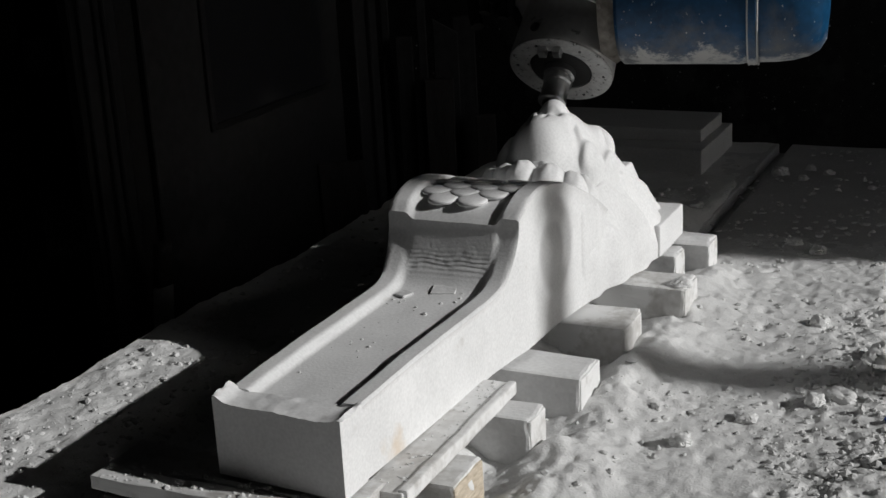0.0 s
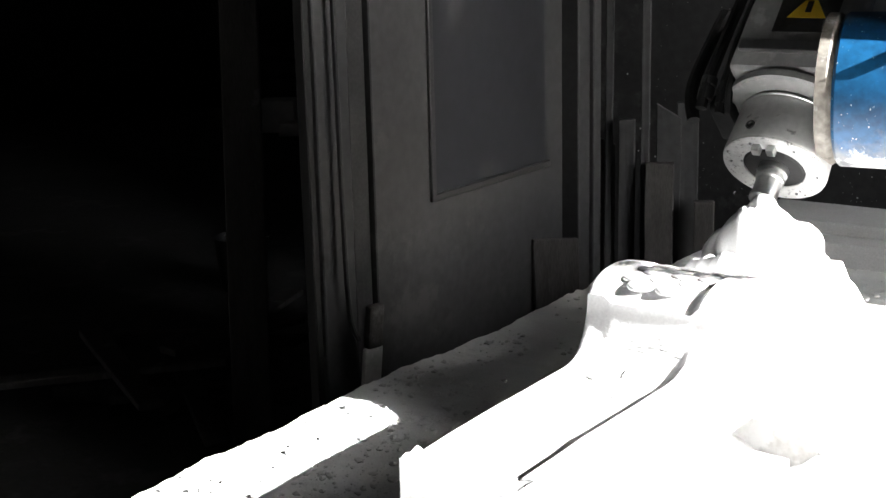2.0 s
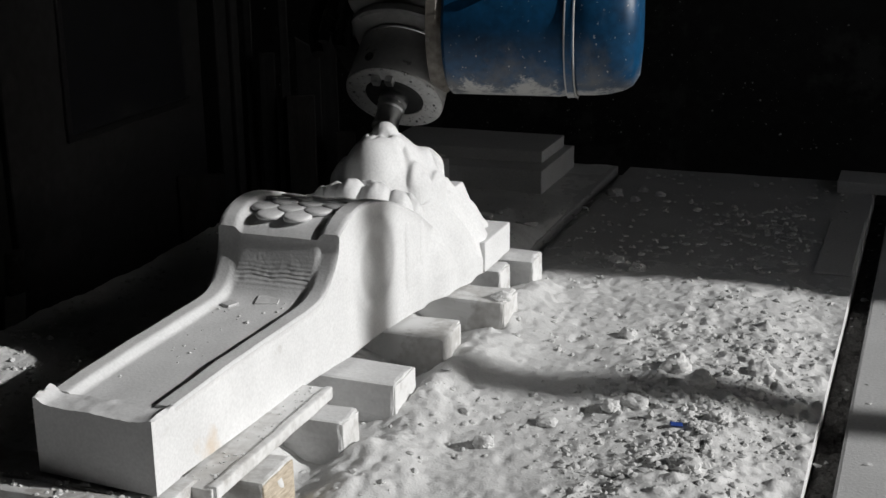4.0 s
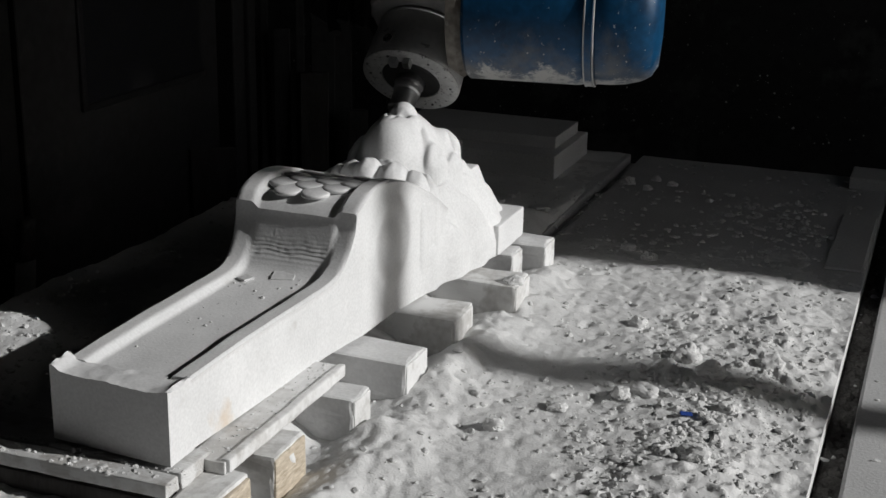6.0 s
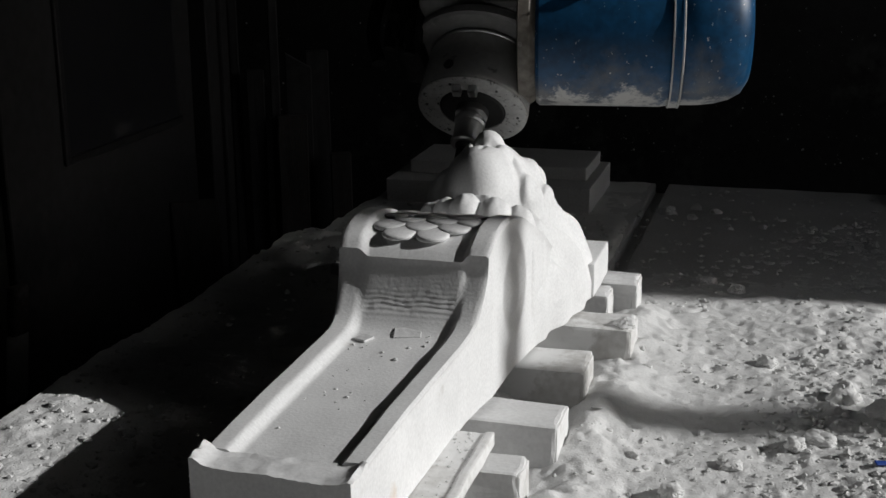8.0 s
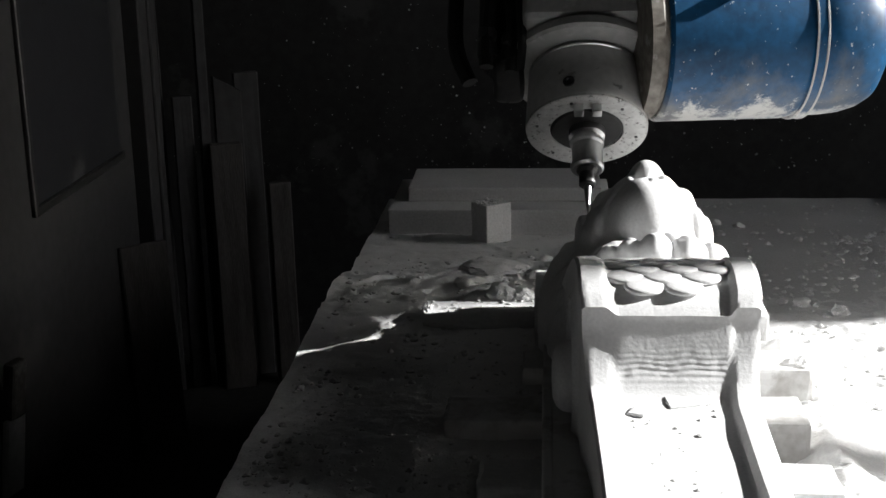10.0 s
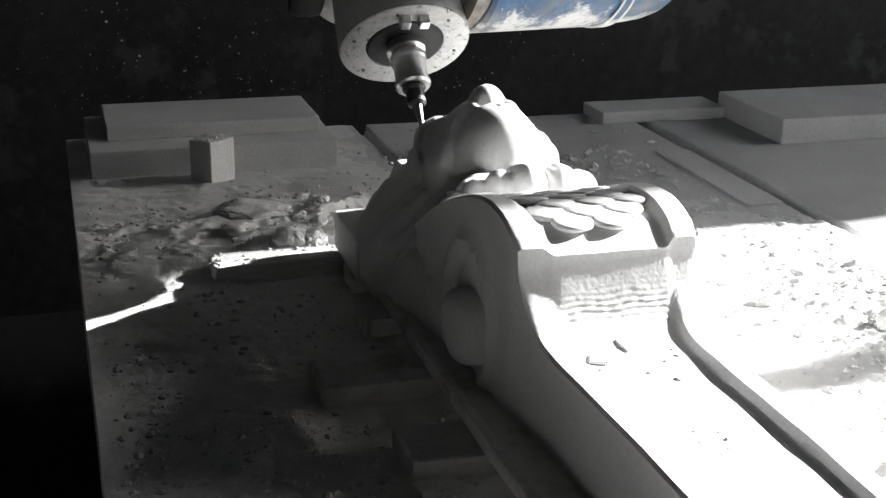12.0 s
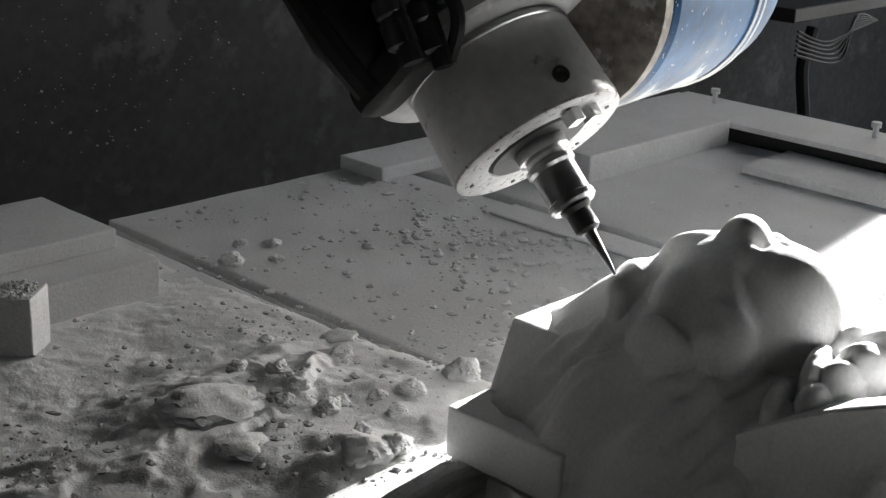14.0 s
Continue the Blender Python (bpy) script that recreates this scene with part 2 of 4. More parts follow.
def grid(xs, ys, z, skirt=None):
    """A sheet over xs by ys with the heights z[i][j]; skirt: sides that go down to that height."""
    nx, ny = len(xs), len(ys)
    verts = [(float(xs[i]), float(ys[j]), float(z[i][j])) for i in range(nx) for j in range(ny)]
    faces = [(i * ny + j, (i + 1) * ny + j, (i + 1) * ny + j + 1, i * ny + j + 1) for i in range(nx - 1) for j in range(ny - 1)]
    if skirt is not None:
        loop = [i * ny for i in range(nx)] + [(nx - 1) * ny + j for j in range(1, ny)] + [i * ny + ny - 1 for i in range(nx - 2, -1, -1)] + [j for j in range(ny - 2, 0, -1)]
        base = len(verts)
        verts += [(verts[k][0], verts[k][1], skirt) for k in loop]
        n = len(loop)
        faces += [(loop[(k + 1) % n], loop[k], base + k, base + (k + 1) % n) for k in range(n)]
        faces.append(tuple(base + k for k in range(n))[::-1])
    me = bpy.data.meshes.new("sheet")
    me.from_pydata(verts, [], faces)
    bm = bmesh.new()
    bm.from_mesh(me)
    bpy.data.meshes.remove(me)
    return bm


def rock(r, seed, squash=0.7, sub=2):
    bm = bmesh.new()
    bmesh.ops.create_icosphere(bm, subdivisions=sub, radius=r)
    o = Vector((seed * 3.7, seed * 1.3, seed * 7.1))
    for v in bm.verts:
        d = v.co.normalized()
        k = 1 + 0.40 * noise.noise(d * 1.3 + o) + 0.22 * abs(noise.noise(d * 2.6 + o)) + (0.10 * noise.noise(d * 7 + o) + 0.05 * noise.noise(d * 15 + o) if sub > 2 else 0.2 * noise.noise(d * 3.3 + o))
        v.co = d * r * k
        v.co.z *= squash
        v.co.x *= 0.8 + 0.4 * ((seed * 0.37) % 1)
    return bm


def fbm(x, y, s, o=0.0, octaves=4):
    return noise.fractal(Vector((x * s, y * s, o)), 1.0, 2.0, octaves)


# ---------------------------------------------------------------- the place
def shell():
    t = thing
    fl = lambda lo, hi, name, lab, mat, cat="wall": t(name, block(lo, hi, 0.0), mat, lab, cat, kind="structure")
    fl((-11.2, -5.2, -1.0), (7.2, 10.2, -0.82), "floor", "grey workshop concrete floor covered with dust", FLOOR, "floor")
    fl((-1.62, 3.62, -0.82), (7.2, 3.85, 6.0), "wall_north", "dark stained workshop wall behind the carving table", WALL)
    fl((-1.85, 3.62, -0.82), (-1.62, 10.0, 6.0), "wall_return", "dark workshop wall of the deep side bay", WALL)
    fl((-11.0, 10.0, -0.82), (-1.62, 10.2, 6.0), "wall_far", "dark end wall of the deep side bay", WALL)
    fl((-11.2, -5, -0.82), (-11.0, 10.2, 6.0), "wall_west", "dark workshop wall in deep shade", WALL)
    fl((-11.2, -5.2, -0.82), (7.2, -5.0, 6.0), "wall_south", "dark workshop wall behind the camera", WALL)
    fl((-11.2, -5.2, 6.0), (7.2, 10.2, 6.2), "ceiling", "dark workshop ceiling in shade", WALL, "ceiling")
    # the gate wall: posts and lintel round the open gate through which the sun comes
    gx = 7.0
    way = math.tan(SUN_SIDE)
    far, near, mull = 1.58 + way * (gx - 0.7), -0.935 + way * (gx + 0.3), 0.78 + way * (gx - 0.22)
    fl((gx, far, -0.82), (gx + 0.2, 3.62, 6.0), "wall_east", "wall beside the open workshop gate", WALL)
    fl((gx, -5.0, -0.82), (gx + 0.2, near, 6.0), "wall_east", "wall beside the open workshop gate", WALL)
    fl((gx, near, 5.45), (gx + 0.2, far, 6.0), "wall_east", "lintel over the open workshop gate", WALL)
    fl((gx + 0.03, mull - 0.055, -0.82), (gx + 0.17, mull + 0.055, 5.45), "trim", "upright post in the open gate", DARK_STEEL, "post")
    fl((7.2, -30, -0.9), (60, 30, -0.82), "ground", "pale yard ground outside the gate", YARD, "ground")


def dust_height(x, y):
    """Height of the dust over the table top; below zero the slabs are bare."""
    n = 0.007 * fbm(x, y, 5, 1.0) + 0.0036 * fbm(x, y, 14, 4.0) * (1 - 0.6 * (x < 0.16) * min(1.0, max(0.0, (y - 1.0) * 3))) + (0.0006 if x < 0.16 and y > 1.0 else 0.0014) * fbm(x, y, 62, 9.0, 2) + 0.0005 * fbm(x, y, 140, 17.0, 2)
    s = lambda a, b, v: max(0.0, min(1.0, (v - a) / (b - a))) ** 2 * (3 - 2 * max(0.0, min(1.0, (v - a) / (b - a))))
    left = 0.052 * (1 - s(0.05, 0.2, x)) * (1 - s(1.62, 2.05, y + 0.12 * fbm(x, y, 6, 20.0)))
    left += 0.013 * (1 - s(-0.42, -0.3, x)) * (1 - s(0.7, 0.95, y))
    left += 0.016 * (1 - s(0.1, 0.17, x)) * (1 - s(2.15, 2.45, y))
    right = 0.030 * s(0.1, 0.3, x) * (1 - s(0.80, 0.97, x)) * (1 - s(1.5, 1.8, y))
    heap = 0.013 * math.exp(-((x - 0.74) / 0.16) ** 2 - ((y - 0.88) / 0.24) ** 2)
    heap += 0.011 * math.exp(-((x - 0.80) / 0.12) ** 2 - ((y - 0.42) / 0.3) ** 2)
    drift = 0.036 * math.exp(-((x - 0.285) / 0.075) ** 2) * (1 - s(1.35, 1.55, y)) * (0.6 + 0.6 * fbm(x, y, 9, 2.0))
    bare = -0.012 * s(1.75, 2.1, y) * s(0.1, 0.3, x) + 0.011 * s(0.78, 0.95, x) * (1 - s(1.5, 1.8, y))
    crumbs = 0.012 * max(0.0, fbm(x, y, 26, 3.0, 3)) * s(0.5, 0.7, x) * (1 - s(1.2, 1.5, y))
    crust = 0.009 * s(-0.12, 0.22, fbm(x, y, 7, 31.0)) * (1 - s(-0.12, 0.05, x)) * s(1.35, 1.55, y) * (1 - s(1.85, 2.05, y))
    pits = (0.3 + 0.7 * s(0.0, 0.3, x)) * -0.007 * max(0.0, fbm(x, y, 34, 61.0, 2) - 0.16) - 0.007 * max(0.0, fbm(x, y, 17, 65.0, 2) - 0.26)
    # a broken terrace of caked dust, and the drift that buries the last sleeper
    edge = y - 1.70 - 0.42 * (x + 0.28) + 0.05 * fbm(x, y, 8, 41.0)
    crust += 0.020 * s(-0.012, 0.012, edge) * (1 - s(0.10, 0.34, edge)) * (1 - s(-0.06, 0.06, x)) * s(-0.5, -0.3, x)
    crust += 0.030 * math.exp(-((x + 0.29) / 0.12) ** 2 - ((y - 1.50) / 0.09) ** 2) * (0.8 + 0.8 * fbm(x, y, 11, 47.0))
    gap = -0.07 * math.exp(-((x - 0.162) / 0.016) ** 2) * s(1.6, 1.8, y)
    return left + right + heap + drift + bare + crumbs + crust + pits + gap + n


def table():
    ta = root("carving_table", "long work table topped with stone slabs under marble dust", "table")
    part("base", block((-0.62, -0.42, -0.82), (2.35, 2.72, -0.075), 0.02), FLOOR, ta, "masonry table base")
    def slab(lo, hi, seed):
        part("slab", block(lo, hi, 0.006, 2, 0.002, cuts=6, seed=seed), SLAB, ta, "dust-coated stone slab")
    slab((-0.665, -0.50, -0.07), (0.145, 2.80, 0.0), 1)
    slab((0.185, -0.50, -0.07), (0.985, 2.80, 0.0), 2)
    slab((1.035, -0.50, -0.07), (2.42, 2.82, 0.0), 3)
    xs, ys = np.linspace(-0.665, 0.987, 350), np.linspace(-0.49, 2.79, 680)
    z = [[dust_height(x, y) for y in ys] for x in xs]
    thing("dust", grid(xs, ys, z, -0.03), DUST, "thick pale marble dust lying over the table slabs", "dust", kind="stuff", smooth=True)


RIM = [(0.03, .250), (.2, .254), (.4, .253), (.49, .253), (.535, .262), (.567, .288), (.588, .322), (.594, .343), (.596, .362), (.618, .378), (.65, .390),
       (.69, .396), (.74, .392), (.80, .379), (.87, .353), (.94, .32), (1.02, .27)]
TROUGH = [(0.03, .240), (.2, .242), (.4, .241), (.49, .243), (.53, .250), (.557, .272), (.574, .299), (.589, .335), (.592, .350), (.612, .364), (.64, .376),
          (.69, .382), (.74, .379), (.80, .366), (.87, .340), (.94, .306), (1.02, .251)]


def smooth_line(pts, n):
    """n points along a line, evenly spread over its own numbering, rounded between corners."""
    a = np.array(pts)
    k = np.linspace(0, len(a) - 1, n)
    i = np.minimum(k.astype(int), len(a) - 2)
    f = k - i
    p0, p1, p2, p3 = a[np.maximum(i - 1, 0)], a[i], a[i + 1], a[np.minimum(i + 2, len(a) - 1)]
    f = f[:, None]
    c = 0.5 * (2 * p1 + (p2 - p0) * f + (2 * p0 - 5 * p1 + 4 * p2 - p3) * f ** 2 + (3 * p1 - p0 - 3 * p2 + p3) * f ** 3)
    return c


def half_width(y):
    return float(np.interp(y, [0, .3, .5, .57, .62, .75, .9, 1.02], [.109, .113, .117, .123, .131, .134, .140, .150]))


def base_z(y):
    return float(np.interp(y, [0, 0.55, 1.5], [.131, .112, .104]))


def corbel():
    co = root("carved_corbel", "white marble scroll corbel with carved mask lying on wooden sleepers", "stone carving")
    n = 190
    cut = RIM.index((.596, .362)) + 1                      # the sharp front edge of the scroll
    R, T = (np.vstack([smooth_line(c[:cut], 120), smooth_line(c[cut - 1:], n - 120) + np.array([[0.0004, 0.0004]])]) for c in (RIM, TROUGH))
    us = np.concatenate([[-1, -.985, -.96, -.9, -.82], np.linspace(-.77, .77, 47), [.82, .9, .96, .985, 1]])
    verts, faces = [], []
    for k in range(n):
        row = []
        for u in us:
            e = min(1.0, max(0.0, (abs(u) - 0.645) / 0.10 if u > 0 else (abs(u) - 0.58) / 0.17))
            e = e * e * (3 - 2 * e)
            y, z = T[k] * (1 - e) + R[k] * e
            z -= 0.004 * max(0.0, (abs(u) - 0.97) / 0.03)
            z += 0.0012 * noise.noise(Vector((u * 2, y * 14, 3)))
            front = math.exp(-((y - 0.562) / 0.014) ** 2) * (1 - e)           # chisel steps below the scroll
            y -= front * (0.0007 * math.sin(z * 900 + 3 * noise.noise(Vector((u * 3, z * 30, 1)))) + 0.0010 * noise.noise(Vector((u * 12, z * 110, 7))))
            y -= 0.0003 * noise.noise(Vector((u * 7, z * 40, 11))) * (1 - e) * (0.56 < y < 0.6)
            row.append((u * half_width(y), y, z))
        # side walls: lower points with the shallow relief of the volute
        y0, z0 = R[k]
        w = half_width(y0)
        zb = base_z(y0)
        low, low_left = [], []
        for s in np.linspace(0.06, 1, 22):
            zz = z0 - 0.004 + (zb - z0 + 0.004) * s
            d = math.hypot(y0 - 0.745, zz - 0.262)
            on = 1 if y0 > 0.62 else 0
            ring = (0.006 * math.exp(-((d - 0.080) / 0.016) ** 2) + 0.009 * math.exp(-(d / 0.042) ** 4)) * on
            hub = math.hypot((y0 - 0.775) / 0.055, (zz - 0.205) / 0.062)
            coil = (0.011 * math.exp(-((hub - 1.75) / 0.22) ** 2) - 0.004 * math.exp(-((hub - 1.32) / 0.12) ** 2)) * on
            low.append((w - 0.004 + ring, y0, zz))
            low_left.append((-w + 0.004 - coil, y0, zz))
        full = low_left[::-1] + row + low
        verts += full
    m = len(us) + 44
    faces = [(k * m + i, k * m + i + 1, (k + 1) * m + i + 1, (k + 1) * m + i) for k in range(n - 1) for i in range(m - 1)]
    faces += [(k * m + m - 1, k * m, (k + 1) * m, (k + 1) * m + m - 1) for k in range(n - 1)]
    faces += [tuple(range(m))[::-1], tuple((n - 1) * m + i for i in range(m))]
    me = bpy.data.meshes.new("b")
    me.from_pydata(verts, [], faces)
    bm = bmesh.new()
    bm.from_mesh(me)
    bpy.data.meshes.remove(me)
    bmesh.ops.recalc_face_normals(bm, faces=bm.faces)
    part("shaft", bm, MARBLE, co, "tapering shaft with raised rims and a scroll", True, 30)

    part("volute_boss", lathe([(0.060, 0.0), (0.059, 0.022), (0.056, 0.032), (0.049, 0.040), (0.036, 0.0455), (0.015, 0.047)],
                              Matrix.Translation((-0.122, 0.765, 0.192)) @ pose(0, 0, 0, 0, -90) @ Matrix.Diagonal((0.95, 1.15, 1, 1)), 48), MARBLE, co, "rounded boss at the volute's heart", True, 60)

    # the block at the foot, with a hollowed top edge
    xs, ys = np.linspace(-0.1095, 0.1095, 40), np.linspace(-0.016, 0.034, 12)
    z = []
    for x in xs:
        row = []
        for y in ys:
            c = abs(x) / 0.1095
            h = 0.243 + (0.013 if x > 0 else 0.017) * c ** 7 + 0.002 * noise.noise(Vector((x * 40, y * 60, 2))) + 0.0012 * noise.noise(Vector((x * 160, y * 160, 4)))
            h += 0.004 * (1 - c) - 0.010 * max(0.0, (c - 0.97) / 0.03) * (0.5 + noise.noise(Vector((x * 90, y * 50, 5))))
            row.append(h)
        z.append(row)
    bm = grid(xs, ys, z, 0.131)
    for v in bm.verts:
        v.co.y += -0.07 * (v.co.x + 0.11) * (1 if v.co.y < 0.01 else 0)
    part("foot_block", bm, MARBLE, co, "plain block at the foot with a worn hollow edge", True)

    # fish-scale petals on the scroll
    def petal(w, l, h):
        bm = bmesh.new()
        bmesh.ops.create_uvsphere(bm, u_segments=24, v_segments=12, radius=1)
        for v in bm.verts:
            x, y, q = v.co
            q = math.copysign(abs(q) ** 0.5, q)
            v.co = Vector((x * w * (1 - 0.12 * y), y * l + 0.0006 * math.sin(x * 26) * (y < -0.5), q * h + 0.35 * h * math.sqrt(max(0, 1 - x * x)) * (y < 0) * -y - 1.6 * (y * l) ** 2))
        return bm
    pm = mesh_of("petal", petal(0.0288, 0.031, 0.0060), MARBLE, True, 60)
    ty, tz = T[:, 0], T[:, 1]
    rows = [(0.642, (-0.036, 0.021)), (0.674, (-0.063, -0.007, 0.050)), (0.706, (-0.036, 0.021, 0.074)), (0.738, (-0.063, -0.007, 0.050)), (0.770, (-0.036, 0.021, 0.072)),
            (0.802, (-0.063, -0.007, 0.050)), (0.834, (-0.036, 0.021, 0.072))]
    for y, row in rows:
        k = int(np.argmin(np.abs(ty - y) + (tz < 0.355) * 9))
        slope = math.degrees(math.atan2(tz[k + 1] - tz[k - 1], ty[k + 1] - ty[k - 1]))
        for x in row:
            ob = new("petal", pm)
            ob.parent = co
            ob.matrix_basis = pose(x, y, tz[k] + 0.0024, slope - 4, 0, random.uniform(-5, 5))

    # the mask: a smooth carved relief lying face up
    U, Y = np.linspace(-1, 1, 260), np.linspace(0.80, 1.385, 340)
    gu, gy = np.meshgrid(U, Y, indexing="ij")
    side = np.interp(gy, [.80, .86, .93, 1.0, 1.08, 1.18, 1.3, 1.43], [.131, .1372, .147, .159, .180, .193, .195, .19])
    side = side + 0.004 * np.sin(gy * 62) * np.clip((gy - .9) / .05, 0, 1)
    gx = gu * side

    def smax(a, b, k):
        h = np.clip(0.5 + 0.5 * (a - b) / k, 0, 1)
        return b + (a - b) * h + k * h * (1 - h)

    def ball(cx, cy, cz, rx, ry, rz):
        q = 1 - ((gx - cx) / rx) ** 2 - ((gy - cy) / ry) ** 2
        return np.where(q > 0, cz + rz * np.sqrt(np.maximum(q, 0)), -1.0)

    def dent(cx, cy, sx, sy, d):
        return d * np.exp(-((gx - cx) / sx) ** 2 - ((gy - cy) / sy) ** 2)

    def lines(v, at, to):
        return np.interp(v, at, to)
    ax = np.abs(gx)
    # hair and mane round the face, falling to the sides
    z = lines(gy, [.80, .88, .95, 1.0, 1.1, 1.25, 1.36, 1.43], [.30, .305, .315, .33, .335, .315, .250, .215])
    z = z - lines(ax / side, [0, .5, .7, .85, .95, 1], [0, .012, .045, .09, .125, .16])
    flow = np.clip((ax - 0.05) / 0.05, 0, 1) * np.clip((gy - 0.99) / 0.06, 0, 1)
    lock = np.sin(gy * 52 - ax * 70 + 2.2 * np.sin(gx * 22 + 1.0))
    z = z + (0.011 * lock + 0.0035 * np.sin(gy * 150 - ax * 190 + 2.4 * np.sin(gy * 31 + gx * 9))) * flow
    # head: a long dome with its chin to the front
    yy = gy - 5.0 * gx ** 2 * np.clip((1.16 - gy) / 0.12, 0, 1)
    spine = lines(yy, [.94, .975, .988, 1.0, 1.012, 1.03, 1.055, 1.085, 1.12, 1.15, 1.19, 1.24, 1.28, 1.32, 1.37, 1.43],
                  [.20, .29, .345, .388, .415, .433, .443, .447, .446, .440, .420, .386, .364, .332, .285, .25])
    kern = np.exp(-np.linspace(-2, 2, 11) ** 2)
    kern /= kern.sum()
    spine = np.apply_along_axis(lambda r: np.convolve(np.pad(r, 5, mode="edge"), kern, "valid"), 1, spine)
    z = smax(z, spine - 0.125 * (ax / 0.113) ** 2.2, 0.03)
    for s in (-1, 1):
        z = smax(z, ball(s * .082, 1.150, .318, .044, .068, .056), 0.03)    # cheek
        z = smax(z, ball(s * .046, 1.243, .338, .046, .030, .050), 0.018)   # brow
        z = z - dent(s * .050, 1.203, .024, .017, .020)                     # eye hollow
        z = smax(z, ball(s * .050, 1.203, .350, .022, .015, .020), 0.008)   # eye
        z = smax(z, ball(s * .062, 1.165, .350, .036, .038, .056), 0.012)   # cheekbone
        z = smax(z, ball(s * .086, 1.088, .334, .030, .046, .056), 0.012)   # jowl
    # rounded muzzle, set off from the cheeks by a deep fold
    far = np.sqrt(((gx) / .066) ** 2 + ((gy - 1.042) / .060) ** 2)
    z = z - 0.010 * np.exp(-((far - 1.10) / .15) ** 2) * np.clip((gy - 0.995) / .03, 0, 1)
    z = z + 0.002 * np.exp(-((far - 1.34) / .14) ** 2) * np.clip((gy - 1.01) / .03, 0, 1)
    z = smax(z, ball(0, 1.042, .350, .064, .056, .089), 0.014)
    for s in (-1, 1):
        z = smax(z, ball(s * .028, 1.100, .386, .030, .030, .058), 0.012)   # wing of the nose
    z = smax(z, ball(0, 1.122, .420, .034, .036, .047), 0.009)           # nose tip
    z = smax(z, ball(0, 1.175, .378, .026, .065, .052), 0.02)            # nose bridge
    for s in (-1, 1):
        z = z - dent(s * .016, 1.090, .009, .007, .013)                     # nostril
    z = z - 0.004 * np.exp(-(gx / .006) ** 2 - ((gy - 1.075) / .02) ** 2)
    lump = np.sin(gx * 61 + 1.3 * np.sin(gy * 37)) * np.sin(gy * 53 + 1.7 * np.sin(gx * 41 + 2.0))
    z = z + 0.0055 * lump * np.clip((ax - .055) / .03, 0, 1) * np.clip((gy - 1.04) / .04, 0, 1)
    # curls of the beard on the front
    curls = [(.004, .926, .384, .034, .042, .048, 0), (.056, .930, .378, .037, .040, .046, -.3), (.098, .945, .362, .034, .032, .044, -.4), (.122, .974, .334, .022, .024, .038, -.5),
             (-.036, .936, .372, .029, .036, .044, .2), (-.070, .946, .358, .027, .030, .042, .2), (-.102, .956, .336, .030, .024, .040, .3), (-.122, .978, .312, .022, .020, .036, .3),
             (.030, .972, .372, .060, .022, .042, -.15), (-.052, .982, .356, .056, .018, .040, .3), (.104, .990, .346, .034, .020, .040, -.5), (-.108, .996, .326, .036, .016, .036, .2),
             (-.030, .896, .334, .048, .026, .040, .1), (.044, .888, .332, .046, .026, .040, -.1), (-.085, .908, .320, .040, .026, .040, .2), (.104, .908, .324, .038, .030, .040, 0)]
    for cx, cy, crown, rx, ry, rz, a in curls:
        lx, ly = (gx - cx) * math.cos(a) + (gy - cy) * math.sin(a), (gy - cy) * math.cos(a) - (gx - cx) * math.sin(a)
        q = 1 - (lx / rx) ** 2 - (ly / ry) ** 2
        z = smax(z, np.where(q > 0, crown - rz + rz * np.sqrt(np.maximum(q, 0)) + 0.0008 * np.sin(lx * 240 + 2 * np.sin(ly * 90) + cy * 900), -1.0), 0.007)
    # groove between cheek and mane
    z = z - 0.012 * np.exp(-((ax - .104 - .3 * np.clip(gy - 1.2, 0, 1)) / .010) ** 2) * np.clip((gy - 1.03) / .05, 0, 1) * np.clip((1.30 - gy) / .05, 0, 1)
    z = z - 0.012 * np.clip((ax / side - 0.97) / 0.03, 0, 1)
    z = np.maximum(z, .13)
    bm = grid(U, Y, z, 0.106)
    for v in bm.verts:
        v.co.x *= float(np.interp(v.co.y, Y, side[0]))
    mask = part("mask", bm, MARBLE, co, "smooth carved head relief", True, 70)
    for face in mask.data.polygons:
        if abs(face.normal.z) < 0.001:
            face.use_smooth = False

    # the square end of the bracket
    part("end_block", block((-0.2, 1.22, 0.106), (0.2, 1.408, 0.178), 0.004, 2, 0.001, cuts=3), MARBLE, co, "square slab end")
    bm = block((-0.125, 1.30, 0.17), (0.125, 1.407, 0.270), 0.005, 2)
    for v in bm.verts:
        v.co.x *= 1 - 0.36 * (v.co.z - 0.17) / 0.102
    part("top_block", bm, MARBLE, co, "tapering block behind the mask")
    return co


